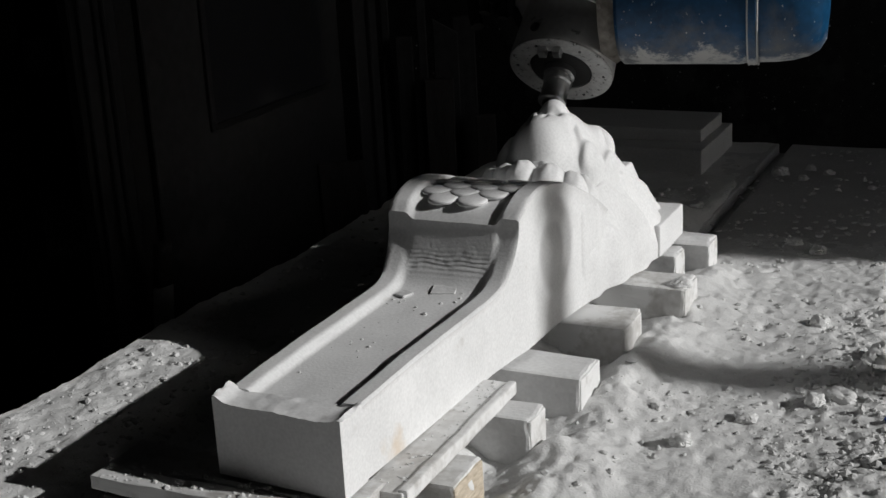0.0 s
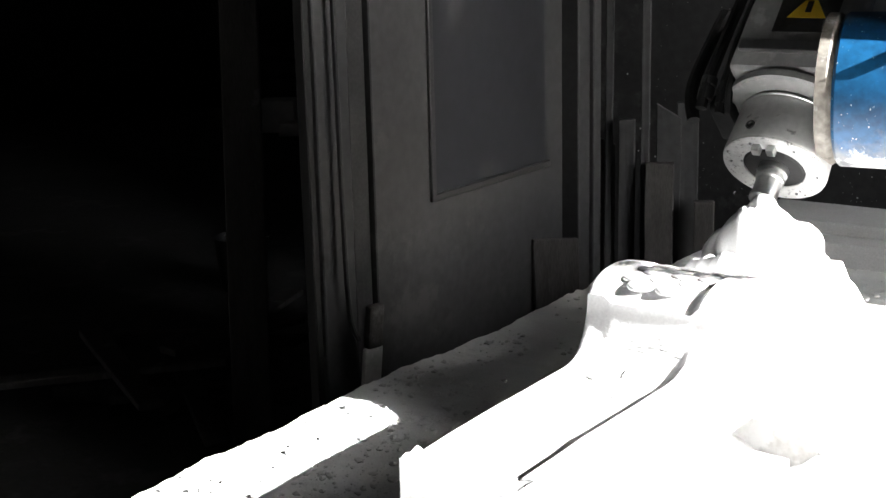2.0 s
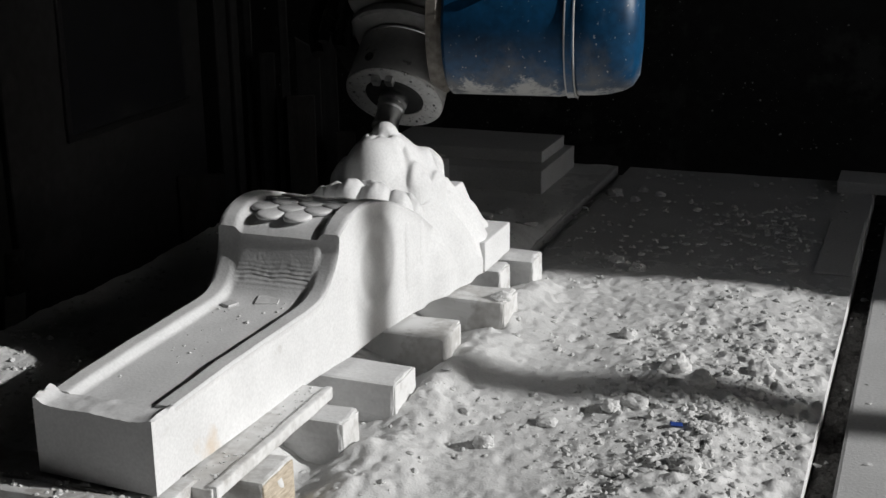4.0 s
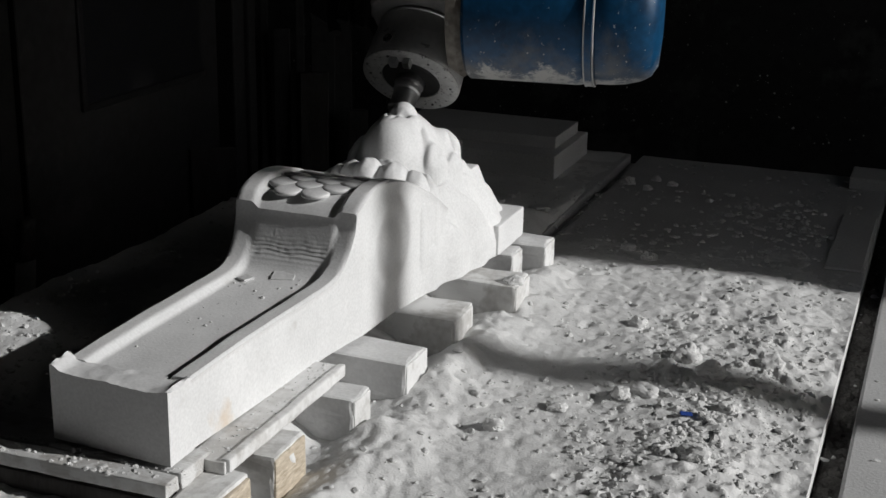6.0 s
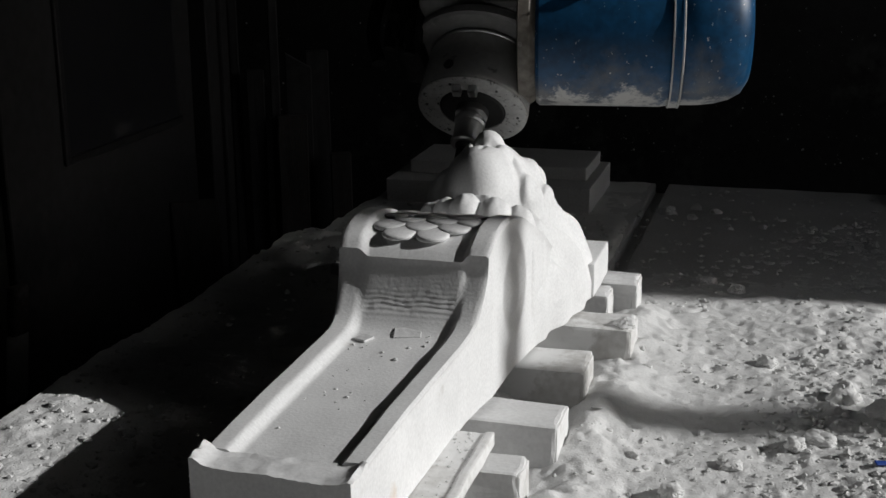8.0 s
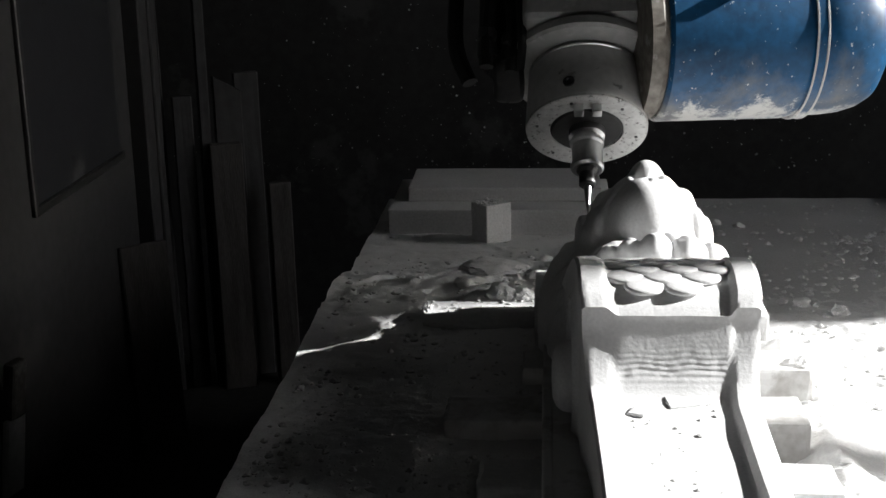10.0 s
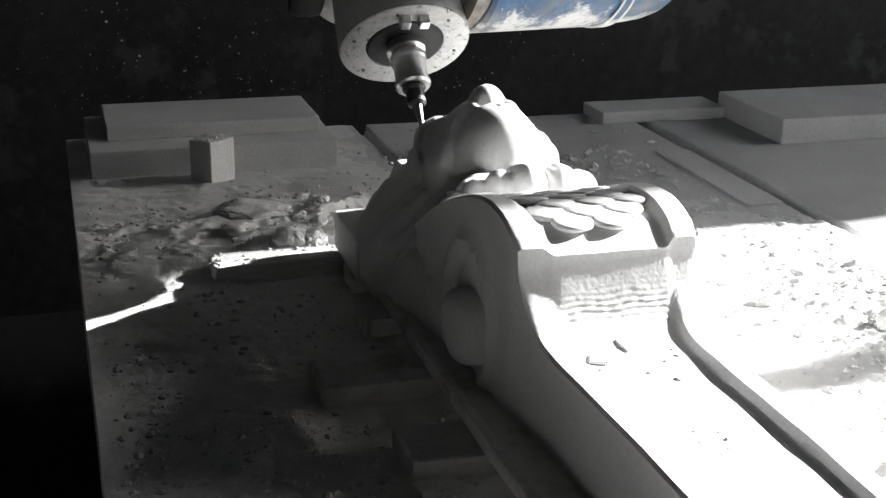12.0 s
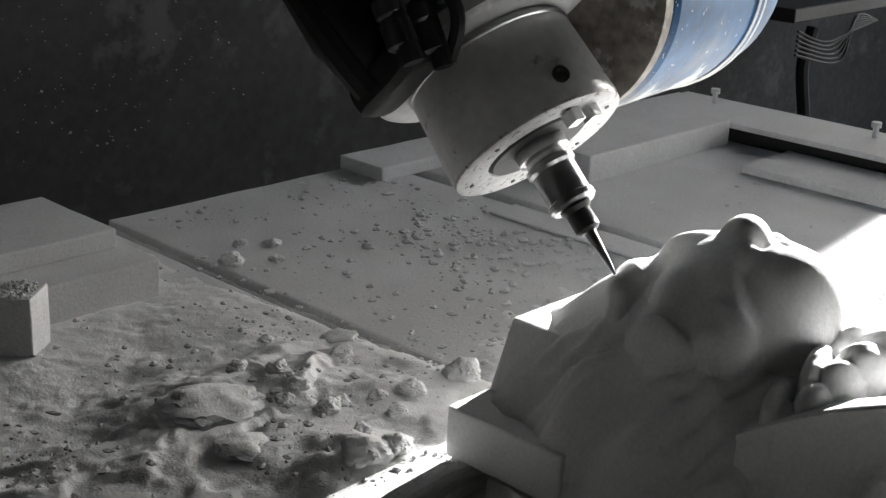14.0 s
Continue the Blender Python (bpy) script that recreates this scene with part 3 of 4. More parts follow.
def sleepers():
    """Square timber offcuts across the table under the corbel."""
    data = [(0.108, 0.218, 0.21, 0), (0.358, 0.432, 0.232, 1), (0.545, 0.655, 0.252, 1), (0.798, 0.915, 0.251, 0), (1.046, 1.148, 0.302, 0),
            (1.255, 1.335, 0.225, 1), (1.362, 1.445, 0.272, 1)]
    lefts = [-0.19, -0.24, -0.28, -0.345, -0.22, -0.2, -0.43]
    for k, (y0, y1, x1, pale) in enumerate(data):
        x0 = lefts[k]
        s = root("timber_sleeper", "square dust-covered timber block across the table under the corbel", "timber", pose(0, 0, 0), "sleepers under the corbel")
        part("beam", block((x0, y0, 0.0), (x1 - 0.003, y1, 0.1), 0.007, 2, 0.0075 if k == 6 else 0.0042, cuts=6, seed=k), MARBLE_RAW if pale else DUSTY_WOOD, s)
        part("end_face", block((x1 - 0.012, y0 + 0.003, 0.002), (x1 - 0.0005, y1 - 0.003, 0.0965), 0.004, 2, 0.0014, cuts=4, seed=k + 40), WOOD_END if k < 1 else DUSTY_WOOD, s,
             "sawn end grain")
    # lengthwise lath and the board across the foot
    def lath(x0, x1, y0, y1, out):
        la = root("lath", "long dusty wooden lath on the sleepers beside the corbel", "lath", None, "laths beside the corbel")
        part("strip", block((x0, y0, 0.1), (x1, y1, 0.121), 0.003, 2, 0.0016, cuts=7, seed=4 + out), DUSTY_WOOD, la)
        e = x1 if out > 0 else x0
        part("edge_lip", block((e - 0.008, y0 + 0.004, 0.103), (e + 0.008, y1 - 0.003, 0.126), 0.004, 2, 0.0022, cuts=9, seed=8 + out), DUSTY_WOOD, la, "raised dusty edge")
    lath(0.098, 0.165, 0.03, 0.452, 1)
    lath(-0.175, -0.108, 0.03, 1.26, -1)
    bd = root("cross_board", "thick dusty board lying across the table at the corbel's foot", "board")
    part("board", block((-0.30, -0.034, 0.099), (0.13, 0.05, 0.126), 0.003, 2, 0.002, cuts=12, seed=9), WOOD, bd)
    part("lip", block((-0.297, -0.080, 0.104), (0.13, -0.041, 0.127), 0.003, 2, 0.0022, cuts=14, seed=11), WOOD, bd, "raised dusty lip")
    # strip is coloured dark to paint the shade inside the slot
    part("slot_bottom", block((-0.295, -0.046, 0.0985), (0.128, -0.030, 0.110), 0.001), DARK_WOOD, bd, "slot with its shade coloured dark")
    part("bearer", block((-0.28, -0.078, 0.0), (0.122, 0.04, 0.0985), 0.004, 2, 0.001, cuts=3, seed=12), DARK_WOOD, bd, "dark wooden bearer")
    part("end_piece", block((0.125, -0.075, 0.0), (0.192, 0.055, 0.1), 0.006, 2, 0.003, cuts=4, seed=13), DUSTY_WOOD, bd, "dust-caked timber end")
    part("end_face", block((0.188, -0.070, 0.003), (0.199, 0.050, 0.094), 0.004, 2, 0.0014, cuts=3, seed=14), WOOD_END, bd, "fresh sawn wood end")


def far_things():
    st = root("slab_stack", "two pale stone slabs stacked on the dusty table near the wall", "stone slabs")
    part("slab", block((-0.615, 2.345, -0.002), (0.006, 2.74, 0.075), 0.004, 2, 0.001, cuts=4, seed=21), SLAB, st)
    part("slab", block((-0.568, 2.443, 0.0752), (-0.022, 2.712, 0.114), 0.004, 2, 0.001, cuts=4, seed=22), SLAB, st)
    thing("stone_offcut", block((0, 0, 0), (0.083, 0.07, 0.115), 0.003, 2, 0.001, m=pose(-0.335, 2.213, 0.001, 0, 0, 40), cuts=2, seed=23), SLAB,
          "small upright stone offcut beside the slab stack", "stone block")
    thing("stone_slab", block((0.872, 2.645, 0.0), (1.272, 2.80, 0.036), 0.004, 2, 0.001, cuts=4, seed=24), SLAB, "flat dusty stone slab lying by the wall", "stone slab")
    thing("stone_slab", block((1.276, 2.31, 0.0), (1.925, 2.70, 0.072), 0.004, 2, 0.001, cuts=4, seed=25), SLAB, "thick dusty stone slab lying on the table", "stone slab")
    thing("thin_slab", block((0.885, 1.78, 0.0), (0.980, 2.3, 0.007), 0.003, 1, 0.001, cuts=3, seed=26), SLAB, "thin dusty slab lying beside the table gap", "stone slab")
    rail = root("clamp_rail", "long flat metal rail with upright bolts at the table's end", "rail")
    part("bar", block((1.935, 1.2, 0.046), (2.2, 2.64, 0.062), 0.003, 2), SLAB, rail)
    # web is coloured black to paint the shade in the rail's recess
    part("web", block((1.962, 1.2, 0.001), (1.985, 2.62, 0.0458), 0.002), RUBBER, rail, "web under the rail, blackened as the recess's shade")
    part("flange", block((1.985, 1.2, 0.001), (2.19, 2.62, 0.0458), 0.002), DARK_STEEL, rail, "dark steel body of the rail")
    for y in (2.49, 1.965):
        part("bolt", lathe([(0.008, 0.0), (0.008, 0.03), (0.014, 0.03), (0.014, 0.045)], pose(2.12, y, 0.062), 10), SLAB, rail, "dusty bolt")
    thing("stone_slab", block((1.69, 1.55, 0.0), (1.93, 2.12, 0.022), 0.003, 2, 0.001, cuts=3, seed=27), SLAB, "thin dusty stone plate lying on the table", "stone slab")


def rubble():
    rnd = random.Random(5)
    spots = [(0.223, 2.41, 0.036), (0.47, 1.62, 0.028), (0.40, 1.69, 0.03), (0.30, 2.36, 0.022), (0.285, 1.08, 0.022), (0.70, 0.93, 0.036), (0.76, 0.86, 0.03), (0.66, 0.74, 0.026),
             (0.62, 0.71, 0.022), (0.86, 0.98, 0.03), (0.82, 0.72, 0.024), (0.56, 1.12, 0.024), (0.52, 0.62, 0.02), (0.44, 0.50, 0.022), (0.80, 0.50, 0.03),
             (-0.006, 1.825, 0.026), (-0.02, 2.0, 0.018), (-0.144, 1.82, 0.026), (-0.18, 1.87, 0.024), (-0.181, 1.66, 0.028), (-0.17, 1.74, 0.022),
             (0.30, 2.48, 0.024), (-0.2, 1.565, 0.02), (0.074, 1.63, 0.040), (-0.269, 1.485, 0.034), (-0.225, 1.475, 0.024), (-0.24, 1.76, 0.024), (-0.21, 1.72, 0.02), (-0.15, 1.67, 0.022), (-0.10, 1.64, 0.02), (-0.05, 1.62, 0.03), (-0.12, 1.58, 0.02), (0.36, 2.44, 0.022), (0.5, 2.3, 0.018)]
    for k, (x, y, r) in enumerate(spots):
        h = 0.1 if (x, y) in ((0.285, 1.08), (-0.269, 1.485), (-0.225, 1.475)) else max(0.0, dust_height(x, y))
        r *= 0.68 if y > 1.5 else 0.85
        thing("stone_lump", rock(r, k + 1, 0.7, 4), DUST, "rough pale marble lump half sunk in dust", "stone", pose(x, y, h + r * 0.15, 0, 0, rnd.uniform(0, 360)),
              "marble lumps on the table", smooth=True)
    for k, (x, y, r, a) in enumerate(((-0.30, 1.785, 0.068, 20), (-0.345, 1.64, 0.04, 40), (0.085, 1.93, 0.030, -30))):
        thing("dust_crust", rock(r, k + 70, 0.36, 4), DUST, "flat broken crust of hardened marble dust", "crust", pose(x, y, max(0.0, dust_height(x, y)), random.uniform(-9, 9), random.uniform(-9, 9), a),
              "dust crusts on the table", smooth=True)
    # crumbs too many to count
    V, F = [], []
    protos = []
    for s in range(6):
        bm = rock(1.0, s + 40, 0.75, 1)
        bm.verts.ensure_lookup_table()
        protos.append(([tuple(v.co) for v in bm.verts], [tuple(v.index for v in f.verts) for f in bm.faces]))
        bm.free()
    def crumb(x, y, r, h):
        vs, fs = protos[rnd.randrange(6)]
        a = rnd.uniform(0, 6.28)
        c, s = math.cos(a) * r, math.sin(a) * r
        b = len(V)
        ka, kb = rnd.uniform(0.6, 1.35), rnd.uniform(0.45, 1.0)
        V.extend((x + p[0] * c * ka - p[1] * s, y + p[0] * s * ka + p[1] * c, h + p[2] * r * kb - 0.2 * r) for p in vs)
        F.extend(tuple(b + i for i in f) for f in fs)
    for _ in range(38000):
        x, y = rnd.uniform(-0.64, 0.96), rnd.uniform(-0.45, 2.75)
        d = 0.35 + 0.9 * fbm(x, y, 4, 7.0)
        if 0.5 < x < 0.95 and y < 1.2:
            d += 0.3
        if 0.2 < x < 0.6 and y < 1.6:
            d -= 0.3
        if y > 2.1:
            d -= 0.25
        if rnd.random() > d * 0.8 or (abs(x) < 0.13 and y < 1.5) or (-0.62 < x < 0.0 and y > 2.34):
            continue
        r = 0.0011 + 0.0075 * rnd.random() ** 7
        crumb(x, y, r, max(0.0, dust_height(x, y)) + r * 0.3)
    for _ in range(5500):
        x, y = rnd.gauss(0.78, 0.13), rnd.gauss(0.65, 0.30)
        if x > 0.96 or x < 0.4 or rnd.random() > 0.45 + 1.2 * fbm(x, y, 7, 13.0):
            continue
        r = 0.0013 + 0.0085 * rnd.random() ** 6
        crumb(x, y, r, max(0.0, dust_height(x, y)) + r * 0.3)
    for _ in range(4200):
        x, y = rnd.gauss(0.70, 0.2), rnd.gauss(2.1, 0.28)
        if not 0.2 < x < 0.96 or not 1.72 < y < 2.76 or rnd.random() > 0.3 + fbm(x, y, 6, 17.0):
            continue
        r = 0.0012 + 0.012 * rnd.random() ** 6
        crumb(x, y, r, max(0.0, dust_height(x, y)) + r * 0.3)
    for _ in range(260):
        r = 0.0015 + 0.005 * rnd.random() ** 4
        crumb(rnd.uniform(-0.29, 0.14), rnd.uniform(-0.078, -0.02), r, 0.1265 + r * 0.3)
    for _ in range(150):
        r = 0.0008 + 0.0035 * rnd.random() ** 4
        crumb(rnd.uniform(0.115, 0.165), rnd.uniform(0.04, 0.44), r, 0.1215 + r * 0.3)
    for _ in range(1500):
        x, y = rnd.uniform(-0.65, -0.2), rnd.uniform(-0.4, 0.75)
        r = 0.0015 + 0.008 * rnd.random() ** 6
        crumb(x, y, r, max(0.0, dust_height(x, y)) + r * 0.25)
    for _ in range(34):
        y = rnd.uniform(0.06, 0.52)
        r = 0.0012 + 0.003 * rnd.random() ** 3
        crumb(rnd.uniform(-0.065, 0.065), y, r, float(np.interp(y, [0.03, .2, .4, .49, .53], [.240, .242, .241, .243, .250])) + r * 0.3)
    for _ in range(60):
        x, y = rnd.choice(((0.995, 1.03), (0.15, 0.182))), rnd.uniform(-0.3, 2.6)
        r = 0.002 + 0.008 * rnd.random() ** 3
        crumb(rnd.uniform(*x), y, r, -0.045 + 0.02 * rnd.random())
    for _ in range(160):
        a, b2, r = rnd.uniform(0.004, 0.079), rnd.uniform(0.004, 0.066), 0.002 + 0.006 * rnd.random() ** 2
        c, q = math.cos(radians(40)), math.sin(radians(40))
        crumb(-0.335 + a * c - b2 * q, 2.213 + a * q + b2 * c, r, 0.116 + r * 0.3)
    for _ in range(170):
        r = 0.001 + 0.005 * rnd.random() ** 4
        crumb(rnd.uniform(-0.44, -0.18), rnd.uniform(1.365, 1.44), r, 0.101 + r * 0.3)
    for _ in range(260):
        x, y = rnd.uniform(1.06, 2.0), rnd.uniform(0.6, 2.3)
        crumb(x, y, 0.002 + 0.004 * rnd.random() ** 3, 0.001)
    me = bpy.data.meshes.new("crumbs")
    me.from_pydata(V, [], F)
    me.materials.append(PEBBLE)
    tagged(new("stone_crumbs", me), "loose marble crumbs scattered over the dusty table", "rubble", kind="stuff")
    for x0, x1 in ((0.147, 0.183), (0.988, 1.033)):
        xs, ys = np.linspace(x0, x1, 8), np.linspace(-0.4, 2.7, 500)
        z = [[-0.042 + 0.012 * fbm(x, y, 25, 3.0) + 0.008 * fbm(x, y, 90, 5.0, 2) for y in ys] for x in xs]
        thing("gap_debris", grid(xs, ys, z, -0.069), GRIT, "dark grit and dust filling the joint between slabs", "debris", kind="stuff", smooth=True)
    # scraps lying in the trough and on the dust
    def flake(lo, hi, m, mat, label, name="stone_chip"):
        thing(name, block(lo, hi, 0.001, 1, 0.0009, m=m, cuts=2, seed=31), mat, label, "chip")
    flake((-0.022, -0.015, 0), (0.022, 0.015, 0.003), pose(0.012, 0.522, 0.2465, 12, 0, 12), MARBLE_RAW, "thin grey stone chip lying in the trough")
    flake((-0.012, -0.012, 0), (0.012, 0.012, 0.004), pose(-0.051, 0.490, 0.2430, 3, 0, -25), MARBLE_RAW, "small grey stone chip lying in the trough")
    flake((-0.011, -0.006, 0), (0.011, 0.006, 0.003), pose(0.753, 0.651, dust_height(0.753, 0.651) + 0.004, 8, 6, 20), BLUE_CHIP,
          "small blue plastic scrap on the dust", "plastic_scrap")


def robot():
    ro = root("milling_robot", "blue and grey robot wrist holding a steel milling spindle", "robot arm")
    A = Vector((0, math.sin(radians(45)), math.cos(radians(45))))
    S = pose(0, 0, 0, -45)          # spindle axis from the tip, leaning away
    part("cutter", lathe([(0.0015, 0.0), (0.0035, 0.012), (0.0065, 0.045), (0.0085, 0.075)], S, 20), STEEL, ro, "slim tapered steel cutter", True)
    part("collet", lathe([(0.012, 0.062), (0.0165, 0.066), (0.0165, 0.090), (0.021, 0.096), (0.021, 0.104)], S, 32), DARK_STEEL, ro, "dark collet", True)
    part("tool_holder", lathe([(0.028, 0.099), (0.032, 0.103), (0.032, 0.110), (0.0295, 0.112), (0.0295, 0.152), (0.033, 0.156), (0.033, 0.163), (0.028, 0.166), (0.028, 0.172),
                               (0.035, 0.175), (0.035, 0.189)], S, 40), STEEL, ro, "polished tool holder", True)
    nose = part("spindle_nose", lathe([(0.100, 0.194), (0.1175, 0.1945), (0.119, 0.200), (0.114, 0.31), (0.110, 0.325)], S, 72), SPINDLE_BODY, ro,
                "dusty grey steel spindle nose", True)
    part("face_plate", lathe([(0.070, 0.197), (0.072, 0.191), (0.112, 0.188), (0.1175, 0.1905), (0.1185, 0.1945)], S, 72), SPINDLE, nose, "pale pitted face plate", True)
    part("seal", lathe([(0.030, 0.189), (0.066, 0.189), (0.071, 0.194), (0.071, 0.198)], S, 48), RUBBER, nose, "black seal ring", True)
    for s in (-1, 1):
        part("lug", block((s * 0.017 - 0.009, 0.072, 0.172), (s * 0.017 + 0.009, 0.092, 0.19), 0.002, 2, m=S @ pose(0, 0, 0, 0, 0, 180)), STEEL, nose, "square drive lug")
    for k in range(6):
        a = 2 * math.pi * k / 6 + 0.2
        part("screw", lathe([(0.0032, 0.1842), (0.0032, 0.19)], S @ Matrix.Translation((0.098 * math.cos(a), 0.098 * math.sin(a), 0.003)), 10), DARK_STEEL, nose)
    part("plug", lathe([(0.011, 0), (0.011, 0.004), (0.0065, 0.004), (0.005, 0.001)], S @ pose(-0.036, -0.1125, 0.225, 90, 0, -18), 20), DARK_STEEL, nose, "recessed plug")
    part("nose_ring", lathe([(0.1125, 0.312), (0.1155, 0.314), (0.1155, 0.317), (0.112, 0.319)], S, 72, False), STEEL, nose, "bright machined ring line", True)
    part("flange", lathe([(0.112, 0.325), (0.150, 0.328), (0.156, 0.333), (0.156, 0.350), (0.148, 0.358), (0.120, 0.362)], S, 72), GREY_PAINT, ro, "wide round flange", True)
    # wrist block between flange and arm
    u = Vector((0.985, 0.17, 0)).normalized()
    C = Matrix.Translation((0.406, 0.263, 0.138 + 0.172)) @ u.to_track_quat("Z", "Y").to_matrix().to_4x4()
    bm = block((-0.125, -0.15, 0.355), (0.16, 0.12, 0.62), 0.02, 3)
    bm.transform(S)
    housing = part("wrist_housing", bm, GREY_PAINT, ro, "dusty grey wrist housing", True)
    part("housing_rib", block((-0.11, -0.162, 0.40), (0.16, -0.148, 0.43), 0.004, 2, m=S), STEEL, housing, "bright metal edge strip")
    # warning label on the housing
    plate = part("label_plate", block((-0.05, -0.1535, 0.46), (0.09, -0.1505, 0.58), 0.001, m=S), DARK_STEEL, housing, "dark label plate")
    bm = bmesh.new()
    tri = [bm.verts.new(v) for v in ((-0.025, -0.155, 0.50), (0.065, -0.155, 0.50), (0.02, -0.155, 0.575))]
    tri2 = [bm.verts.new(v.co + Vector((0, 0.0012, 0))) for v in tri]
    bm.faces.new(tri)
    bm.faces.new(tri2[::-1])
    for k in range(3):
        bm.faces.new((tri[k], tri2[k], tri2[(k + 1) % 3], tri[(k + 1) % 3]))
    bm.transform(S)
    part("warning_triangle", bm, YELLOW, plate, "yellow warning triangle")
    part("warning_mark", block((0.013, -0.1568, 0.515), (0.027, -0.1552, 0.548), 0.001, m=S), BLACK, plate)
    # arm barrel: ring, main drum, second drum, rounded end
    part("arm_ring", lathe([(0.150, -0.325), (0.168, -0.322), (0.168, -0.30), (0.158, -0.286)], C, 72), RING, ro, "scuffed dirty ring", True)
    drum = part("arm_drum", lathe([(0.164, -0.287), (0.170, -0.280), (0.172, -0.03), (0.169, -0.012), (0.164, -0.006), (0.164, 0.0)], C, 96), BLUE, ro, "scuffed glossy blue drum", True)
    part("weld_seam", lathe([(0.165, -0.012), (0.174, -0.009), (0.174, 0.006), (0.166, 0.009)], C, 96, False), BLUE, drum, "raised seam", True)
    # pale grey rings: worn edges, plus the seam's bright glint as colour
    for q in (-0.0125, 0.0075):
        part("seam_edge", lathe([(0.1725, q), (0.1752, q + 0.0012), (0.1752, q + 0.0032), (0.1725, q + 0.0045)], C, 96, False), GREY_PAINT, drum, "pale worn seam edge, its glint put into the colour", True)
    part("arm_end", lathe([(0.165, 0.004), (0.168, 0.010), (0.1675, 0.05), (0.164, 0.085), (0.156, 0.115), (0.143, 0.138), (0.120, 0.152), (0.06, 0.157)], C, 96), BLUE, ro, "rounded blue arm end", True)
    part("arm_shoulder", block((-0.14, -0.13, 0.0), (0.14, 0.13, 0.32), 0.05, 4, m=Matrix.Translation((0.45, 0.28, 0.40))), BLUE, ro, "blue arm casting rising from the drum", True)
    part("clip", block((-0.045, -0.01, -0.012), (0.045, 0.01, 0.012), 0.003, 2, m=Matrix.Translation((0.38, 0.10, 0.455)) @ pose(0, 0, 0, 0, -25, 20)), STEEL, drum, "bright metal clip")
    # motor and hoses on the far side of the spindle
    mo = part("motor", lathe([(0.012, 0.318), (0.030, 0.322), (0.042, 0.336), (0.046, 0.36), (0.052, 0.375), (0.054, 0.62), (0.045, 0.64)], S @ Matrix.Translation((-0.165, 0.03, 0.03)), 32),
              RUBBER, ro, "black dusty motor body", True)
    # added black block covers the flange edge, where shade and hoses are dark
    part("dark_filler", block((-0.186, -0.060, 0.303), (-0.122, 0.075, 0.352), 0.022, 3, 0.002, m=S, cuts=2), RUBBER, mo, "black filler block for the shaded hose cluster", True)
    for x, y, h in ((-0.148, -0.060, 0.33), (-0.195, -0.065, 0.34)):
        part("connector", lathe([(0.014, -0.02), (0.019, -0.016), (0.019, 0.012), (0.016, 0.018), (0.019, 0.022), (0.019, 0.04), (0.013, 0.046)], S @ pose(x, y, h, 12), 16), DARK_STEEL, mo,
             "ribbed hose connector", True)
    for pts, r in (([(-0.195, -0.062, 0.30), (-0.195, -0.075, 0.36), (-0.19, -0.085, 0.46), (-0.2, -0.06, 0.64)], 0.014),
                   ([(-0.148, -0.058, 0.29), (-0.146, -0.075, 0.36), (-0.15, -0.09, 0.46), (-0.16, -0.07, 0.64)], 0.012),
                   ([(-0.23, -0.01, 0.30), (-0.262, -0.02, 0.40), (-0.262, 0.0, 0.64)], 0.016),
                   ([(-0.13, -0.055, 0.30), (-0.125, -0.10, 0.34), (-0.13, -0.105, 0.44), (-0.12, -0.15, 0.6)], 0.009)):
        bm = tube(pts, r)
        bm.transform(S)
        part("hose", bm, RUBBER, mo, "black hose", True)
    return ro


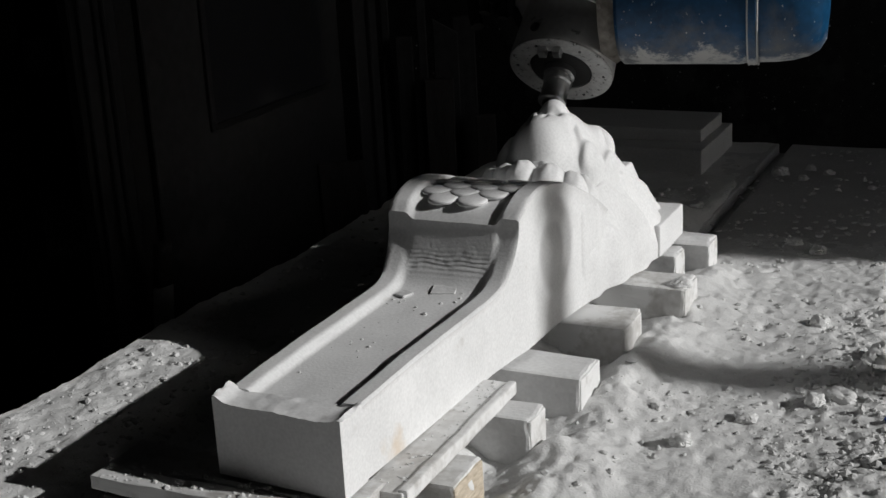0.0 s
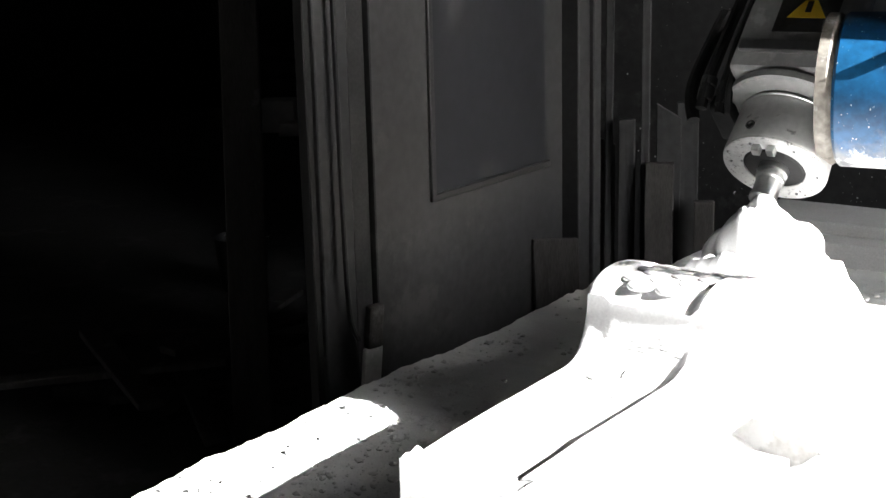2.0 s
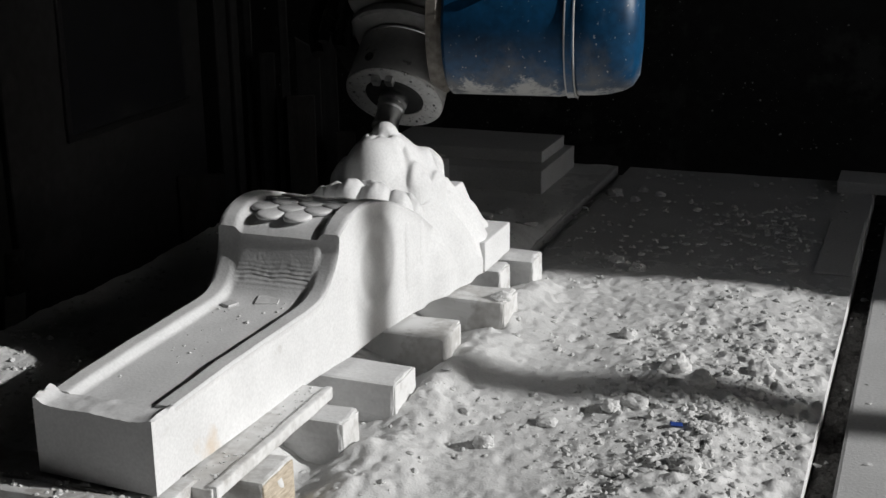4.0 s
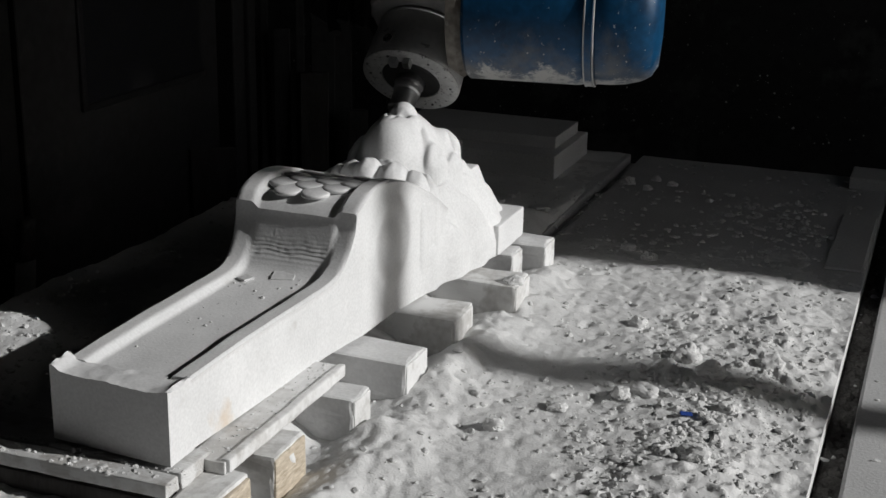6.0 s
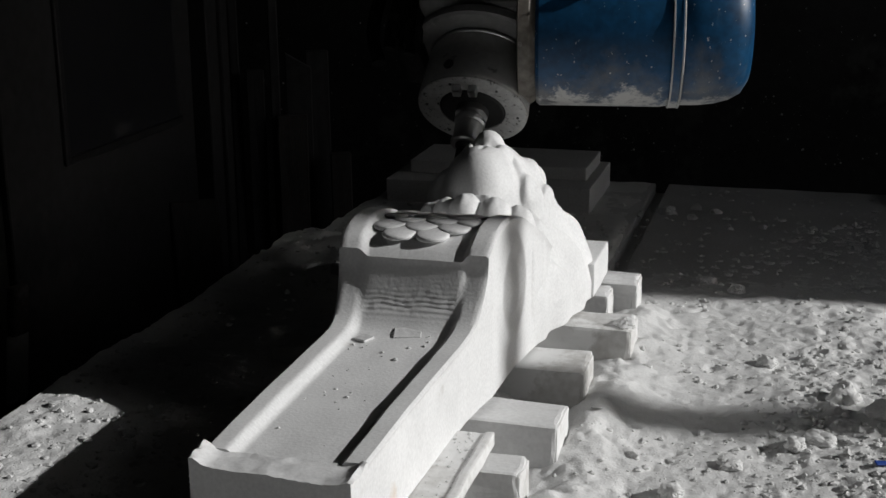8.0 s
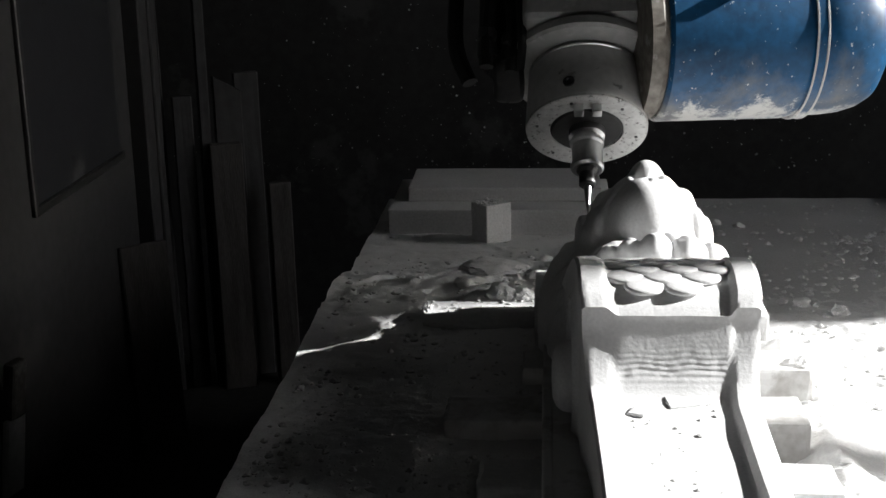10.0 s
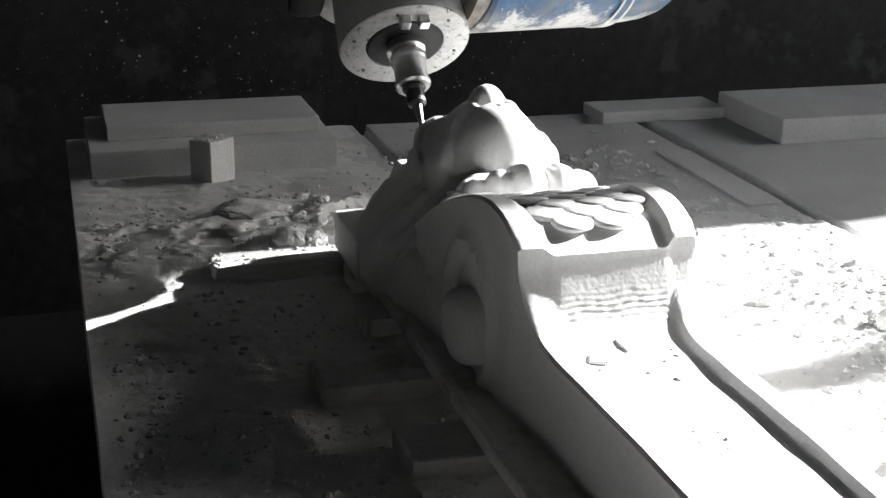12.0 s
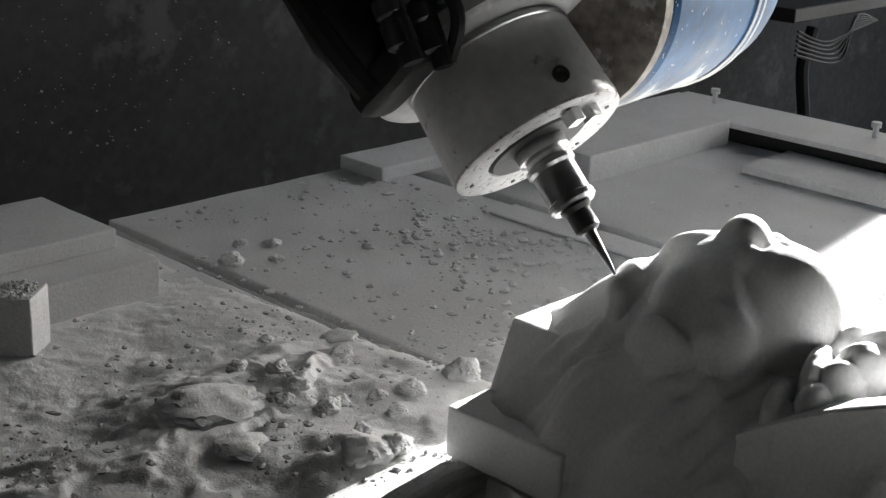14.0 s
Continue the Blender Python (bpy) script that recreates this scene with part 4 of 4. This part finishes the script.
def side_room():
    """What stands beyond the table's side: partition, posts, leaning boards, junk in the dark."""
    x = -1.49
    pa = root("partition", "grey painted partition with a dark framed panel beyond the table", "partition", kind="structure")
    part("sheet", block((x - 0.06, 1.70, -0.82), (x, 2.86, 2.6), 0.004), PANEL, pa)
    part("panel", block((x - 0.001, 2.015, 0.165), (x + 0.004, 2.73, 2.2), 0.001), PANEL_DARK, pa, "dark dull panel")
    for lo, hi in (((x, 1.99, 0.141), (x + 0.014, 2.015, 2.2)), ((x, 1.99, 0.141), (x + 0.0139, 2.75, 0.165))):
        part("frame", block(lo, hi, 0.003), DARK_STEEL, pa, "dark frame strip")
    po = root("post_frame", "grey upright door posts at the partition's edge", "post", kind="structure")
    # dark bar put in for the shaded gap between post and sheet
    part("post", block((x - 0.09, 1.60, -0.82), (x - 0.01, 1.685, 2.6), 0.004), DARK_STEEL, po)
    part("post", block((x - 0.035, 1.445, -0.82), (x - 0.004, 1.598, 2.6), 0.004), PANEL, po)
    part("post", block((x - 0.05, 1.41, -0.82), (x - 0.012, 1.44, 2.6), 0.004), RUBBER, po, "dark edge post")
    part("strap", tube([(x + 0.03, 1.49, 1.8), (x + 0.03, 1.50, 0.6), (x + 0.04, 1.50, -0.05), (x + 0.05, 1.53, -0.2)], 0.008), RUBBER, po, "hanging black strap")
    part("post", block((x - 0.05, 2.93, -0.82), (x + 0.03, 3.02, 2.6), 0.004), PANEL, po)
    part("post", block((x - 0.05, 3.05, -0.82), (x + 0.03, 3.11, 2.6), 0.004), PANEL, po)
    tl = root("scraper", "worn grey scraper hanging from the door post", "tool")
    part("blade", block((-0.035, -0.008, 0), (0.035, 0.008, 0.2), 0.004, m=Matrix.Translation((x + 0.06, 1.56, -0.42)) @ pose(0, 0, 0, 8, 0, 75)), GREY_PAINT, tl)
    part("handle", block((-0.028, -0.014, 0.2), (0.028, 0.014, 0.34), 0.008, 2, m=Matrix.Translation((x + 0.06, 1.56, -0.42)) @ pose(0, 0, 0, 8, 0, 75)), DARK_WOOD, tl)
    # boards leaning on the wall
    def board(px, py, w, th, top, lean, mat, turn=0.0, label="long dark board leaning against the wall", cut=None):
        z0 = -0.82
        L = top - z0
        bm = block((-w / 2, -th / 2, 0), (w / 2, th / 2, L), 0.004, 1, 0.002, cuts=4, seed=int(px * 50))
        if cut:
            for v in bm.verts:
                if v.co.z > L * 0.9:
                    v.co.z -= cut * (v.co.x + w / 2) / w
        thing("leaning_board", bm, mat, label, "board", pose(px, py, z0, -lean, 0, turn), "boards leaning on the wall")
    board(-1.585, 3.30, 0.15, 0.02, 0.20, 2, DARK_WOOD, 24, "wide dark board leaning against the post", 0.07)
    board(-1.436, 3.28, 0.068, 0.03, 0.25, 1, PANEL, 24, "narrow grey board leaning against the wall")
    board(-1.364, 3.30, 0.038, 0.03, 2.3, 1, PANEL, 24, "tall thin grey batten standing by the wall")
    board(-1.50, 3.24, 0.034, 0.02, 2.3, 4, PANEL, 24, "tall thin grey batten standing by the wall")
    board(-1.41, 2.70, 0.20, 0.02, -0.115, 3, DARK_WOOD, 62, "short dark plank standing beside the partition", 0.02)
    board(-1.29, 3.36, 0.10, 0.025, 0.31, 2, PANEL, 24, "broken grey slab leaning against the wall", 0.06)
    board(-1.29, 3.28, 0.115, 0.05, 0.08, 2, DARK_WOOD, 24, "short dark slab leaning against the wall")
    board(-1.235, 3.42, 0.09, 0.03, 0.31, 2, PANEL, 24, "narrow grey board leaning against the wall")
    board(-1.12, 3.34, 0.08, 0.05, -0.07, 2, DARK_WOOD, 24, "short dark slab leaning against the wall")
    # junk on the far floor
    rnd = random.Random(11)
    for k in range(7):
        thing("scrap_board", block((-0.5, -0.05, 0), (0.5, 0.05, 0.03), 0.004, 1, 0.003, cuts=3, seed=k), DARK_WOOD, "dark scrap board lying on the workshop floor", "board",
              pose(-2.7 + rnd.uniform(-0.4, 0.4), 2.3 + rnd.uniform(-0.5, 0.5), -0.815 + 0.035 * k, rnd.uniform(-3, 3), rnd.uniform(-6, 6), rnd.uniform(0, 180)), "scrap boards on the floor")
    thing("leaning_board", block((-0.07, -0.015, 0), (0.07, 0.015, 3.2), 0.004, 1, 0.003, cuts=5, seed=77), DARK_WOOD, "tall dark plank leaning in the side bay", "board",
          pose(-2.2, 1.83, -0.82, -8.8, 0, 35), "boards leaning on the wall")
    bu = root("bucket", "dark dented bucket standing on the bay floor", "bucket", pose(-3.78, 3.46, -0.82))
    part("pail", lathe([(0.11, 0.0), (0.118, 0.004), (0.145, 0.28), (0.150, 0.285), (0.140, 0.283), (0.112, 0.012)], None, 28), RUBBER, bu, "", True)
    part("bail", tube([(-0.146, 0, 0.26), (-0.10, 0.08, 0.30), (0.0, 0.12, 0.31), (0.10, 0.08, 0.30), (0.146, 0, 0.26)], 0.005, 6), DARK_STEEL, bu, "wire handle")
    fr = root("broken_trestle", "broken dark timber trestle lying on the bay floor", "trestle", pose(-3.0, 2.35, -0.82, 0, 0, 30))
    for lo, hi in (((-0.5, -0.4, 0), (0.5, -0.33, 0.07)), ((-0.5, 0.33, 0), (0.5, 0.4, 0.07)), ((-0.5, -0.33, 0), (-0.43, 0.33, 0.07)), ((0.1, -0.33, 0), (0.17, 0.33, 0.07)),
                   ((0.1, 0.33, 0.07), (0.17, 0.4, 0.6))):
        part("rail", block(lo, hi, 0.004, 1, 0.002), DARK_WOOD, fr)
    for k, (px, py, w, d, h, turn) in enumerate(((-7.5, 7.35, 0.24, 0.18, 0.10, 10), (-7.35, 7.75, 0.34, 0.25, 0.30, 25), (-7.75, 7.75, 0.8, 0.3, 0.2, 5), (-7.1, 7.6, 0.2, 0.2, 0.12, 40))):
        thing("pale_block", block((-w / 2, -d / 2, 0), (w / 2, d / 2, h), 0.008, 2, 0.004, cuts=2, seed=k), MARBLE_RAW if k != 2 else DARK_WOOD, "pale stone block lying on the bay floor",
              "stone block", pose(px, py, -0.82, 0, 0, turn), "stone blocks in the side bay")
    for k in range(8):
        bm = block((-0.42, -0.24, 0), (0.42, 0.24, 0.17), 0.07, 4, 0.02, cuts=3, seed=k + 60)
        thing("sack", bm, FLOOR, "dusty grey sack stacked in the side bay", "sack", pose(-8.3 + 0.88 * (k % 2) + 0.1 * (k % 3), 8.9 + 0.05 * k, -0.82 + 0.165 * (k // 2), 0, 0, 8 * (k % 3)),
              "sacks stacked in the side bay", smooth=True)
    # wires by the wall at the table's far corner
    wi = root("wire_stand", "dark stand with tangled wires before the wall", "stand")
    part("pole", tube([(4.25, 3.3, -0.82), (4.24, 3.3, -0.5), (4.15, 3.3, -0.2), (4.2, 3.3, -0.02)], 0.03), RUBBER, wi)
    part("shelf", block((3.75, 3.15, 0.06), (4.6, 3.5, 0.12), 0.005), RUBBER, wi)
    for k in range(6):
        part("wire", tube([(3.7, 3.1, 0.04 - 0.02 * k), (3.95 + 0.03 * k, 3.1, -0.03 - 0.02 * k), (4.2, 3.1, 0.0 + 0.012 * k), (4.45, 3.12, 0.02)], 0.006, 6), RUBBER, wi)


def wall_specks():
    rnd = random.Random(9)
    V, F = [], []
    # flat specks on the wall stand in for lit dust in the air
    for _ in range(620):
        x, z = rnd.gauss(-0.3, 0.85), abs(rnd.gauss(0.0, 0.45)) - 0.1
        r = 0.0010 + 0.0038 * rnd.random() ** 5
        b = len(V)
        a = rnd.uniform(0, 1)
        V.extend([(x + r * math.cos(a + k * 1.2566), 3.612 + 0.004 * (k % 2), z + r * math.sin(a + k * 1.2566)) for k in range(5)])
        V.append((x, 3.607, z))
        F.extend([(b + k, b + (k + 1) % 5, b + 5) for k in range(5)])
    me = bpy.data.meshes.new("specks")
    me.from_pydata(V, [], F)
    me.materials.append(SPECK)
    tagged(new("airborne_dust_specks", me), "white specks added on the dark wall for lit dust floating in the air", "splashes", kind="stuff")


TOOL = [(0.0, -.063, 1.207, .354), (0.5, -.068, 1.207, .349), (1.5, -.064, 1.208, .346), (3.0, -.066, 1.208, .345), (6.5, -.067, 1.190, .341), (7.5, -.077, 1.190, .338),
        (8.0, -.086, 1.193, .335), (8.5, -.102, 1.194, .336), (9.0, -.102, 1.195, .338), (11.3, -.087, 1.222, .355), (12.0, -.077, 1.229, .358), (12.5, -.073, 1.232, .367),
        (13.0, -.072, 1.234, .372), (13.5, -.077, 1.241, .374), (14.0, -.081, 1.249, .375)]

shell()
table()
corbel()
sleepers()
far_things()
rubble()
ROBOT = robot()
side_room()
wall_specks()


def motions():
    walk(ROBOT, [(t, pose(x, y, z)) for t, x, y, z in TOOL])


motions()
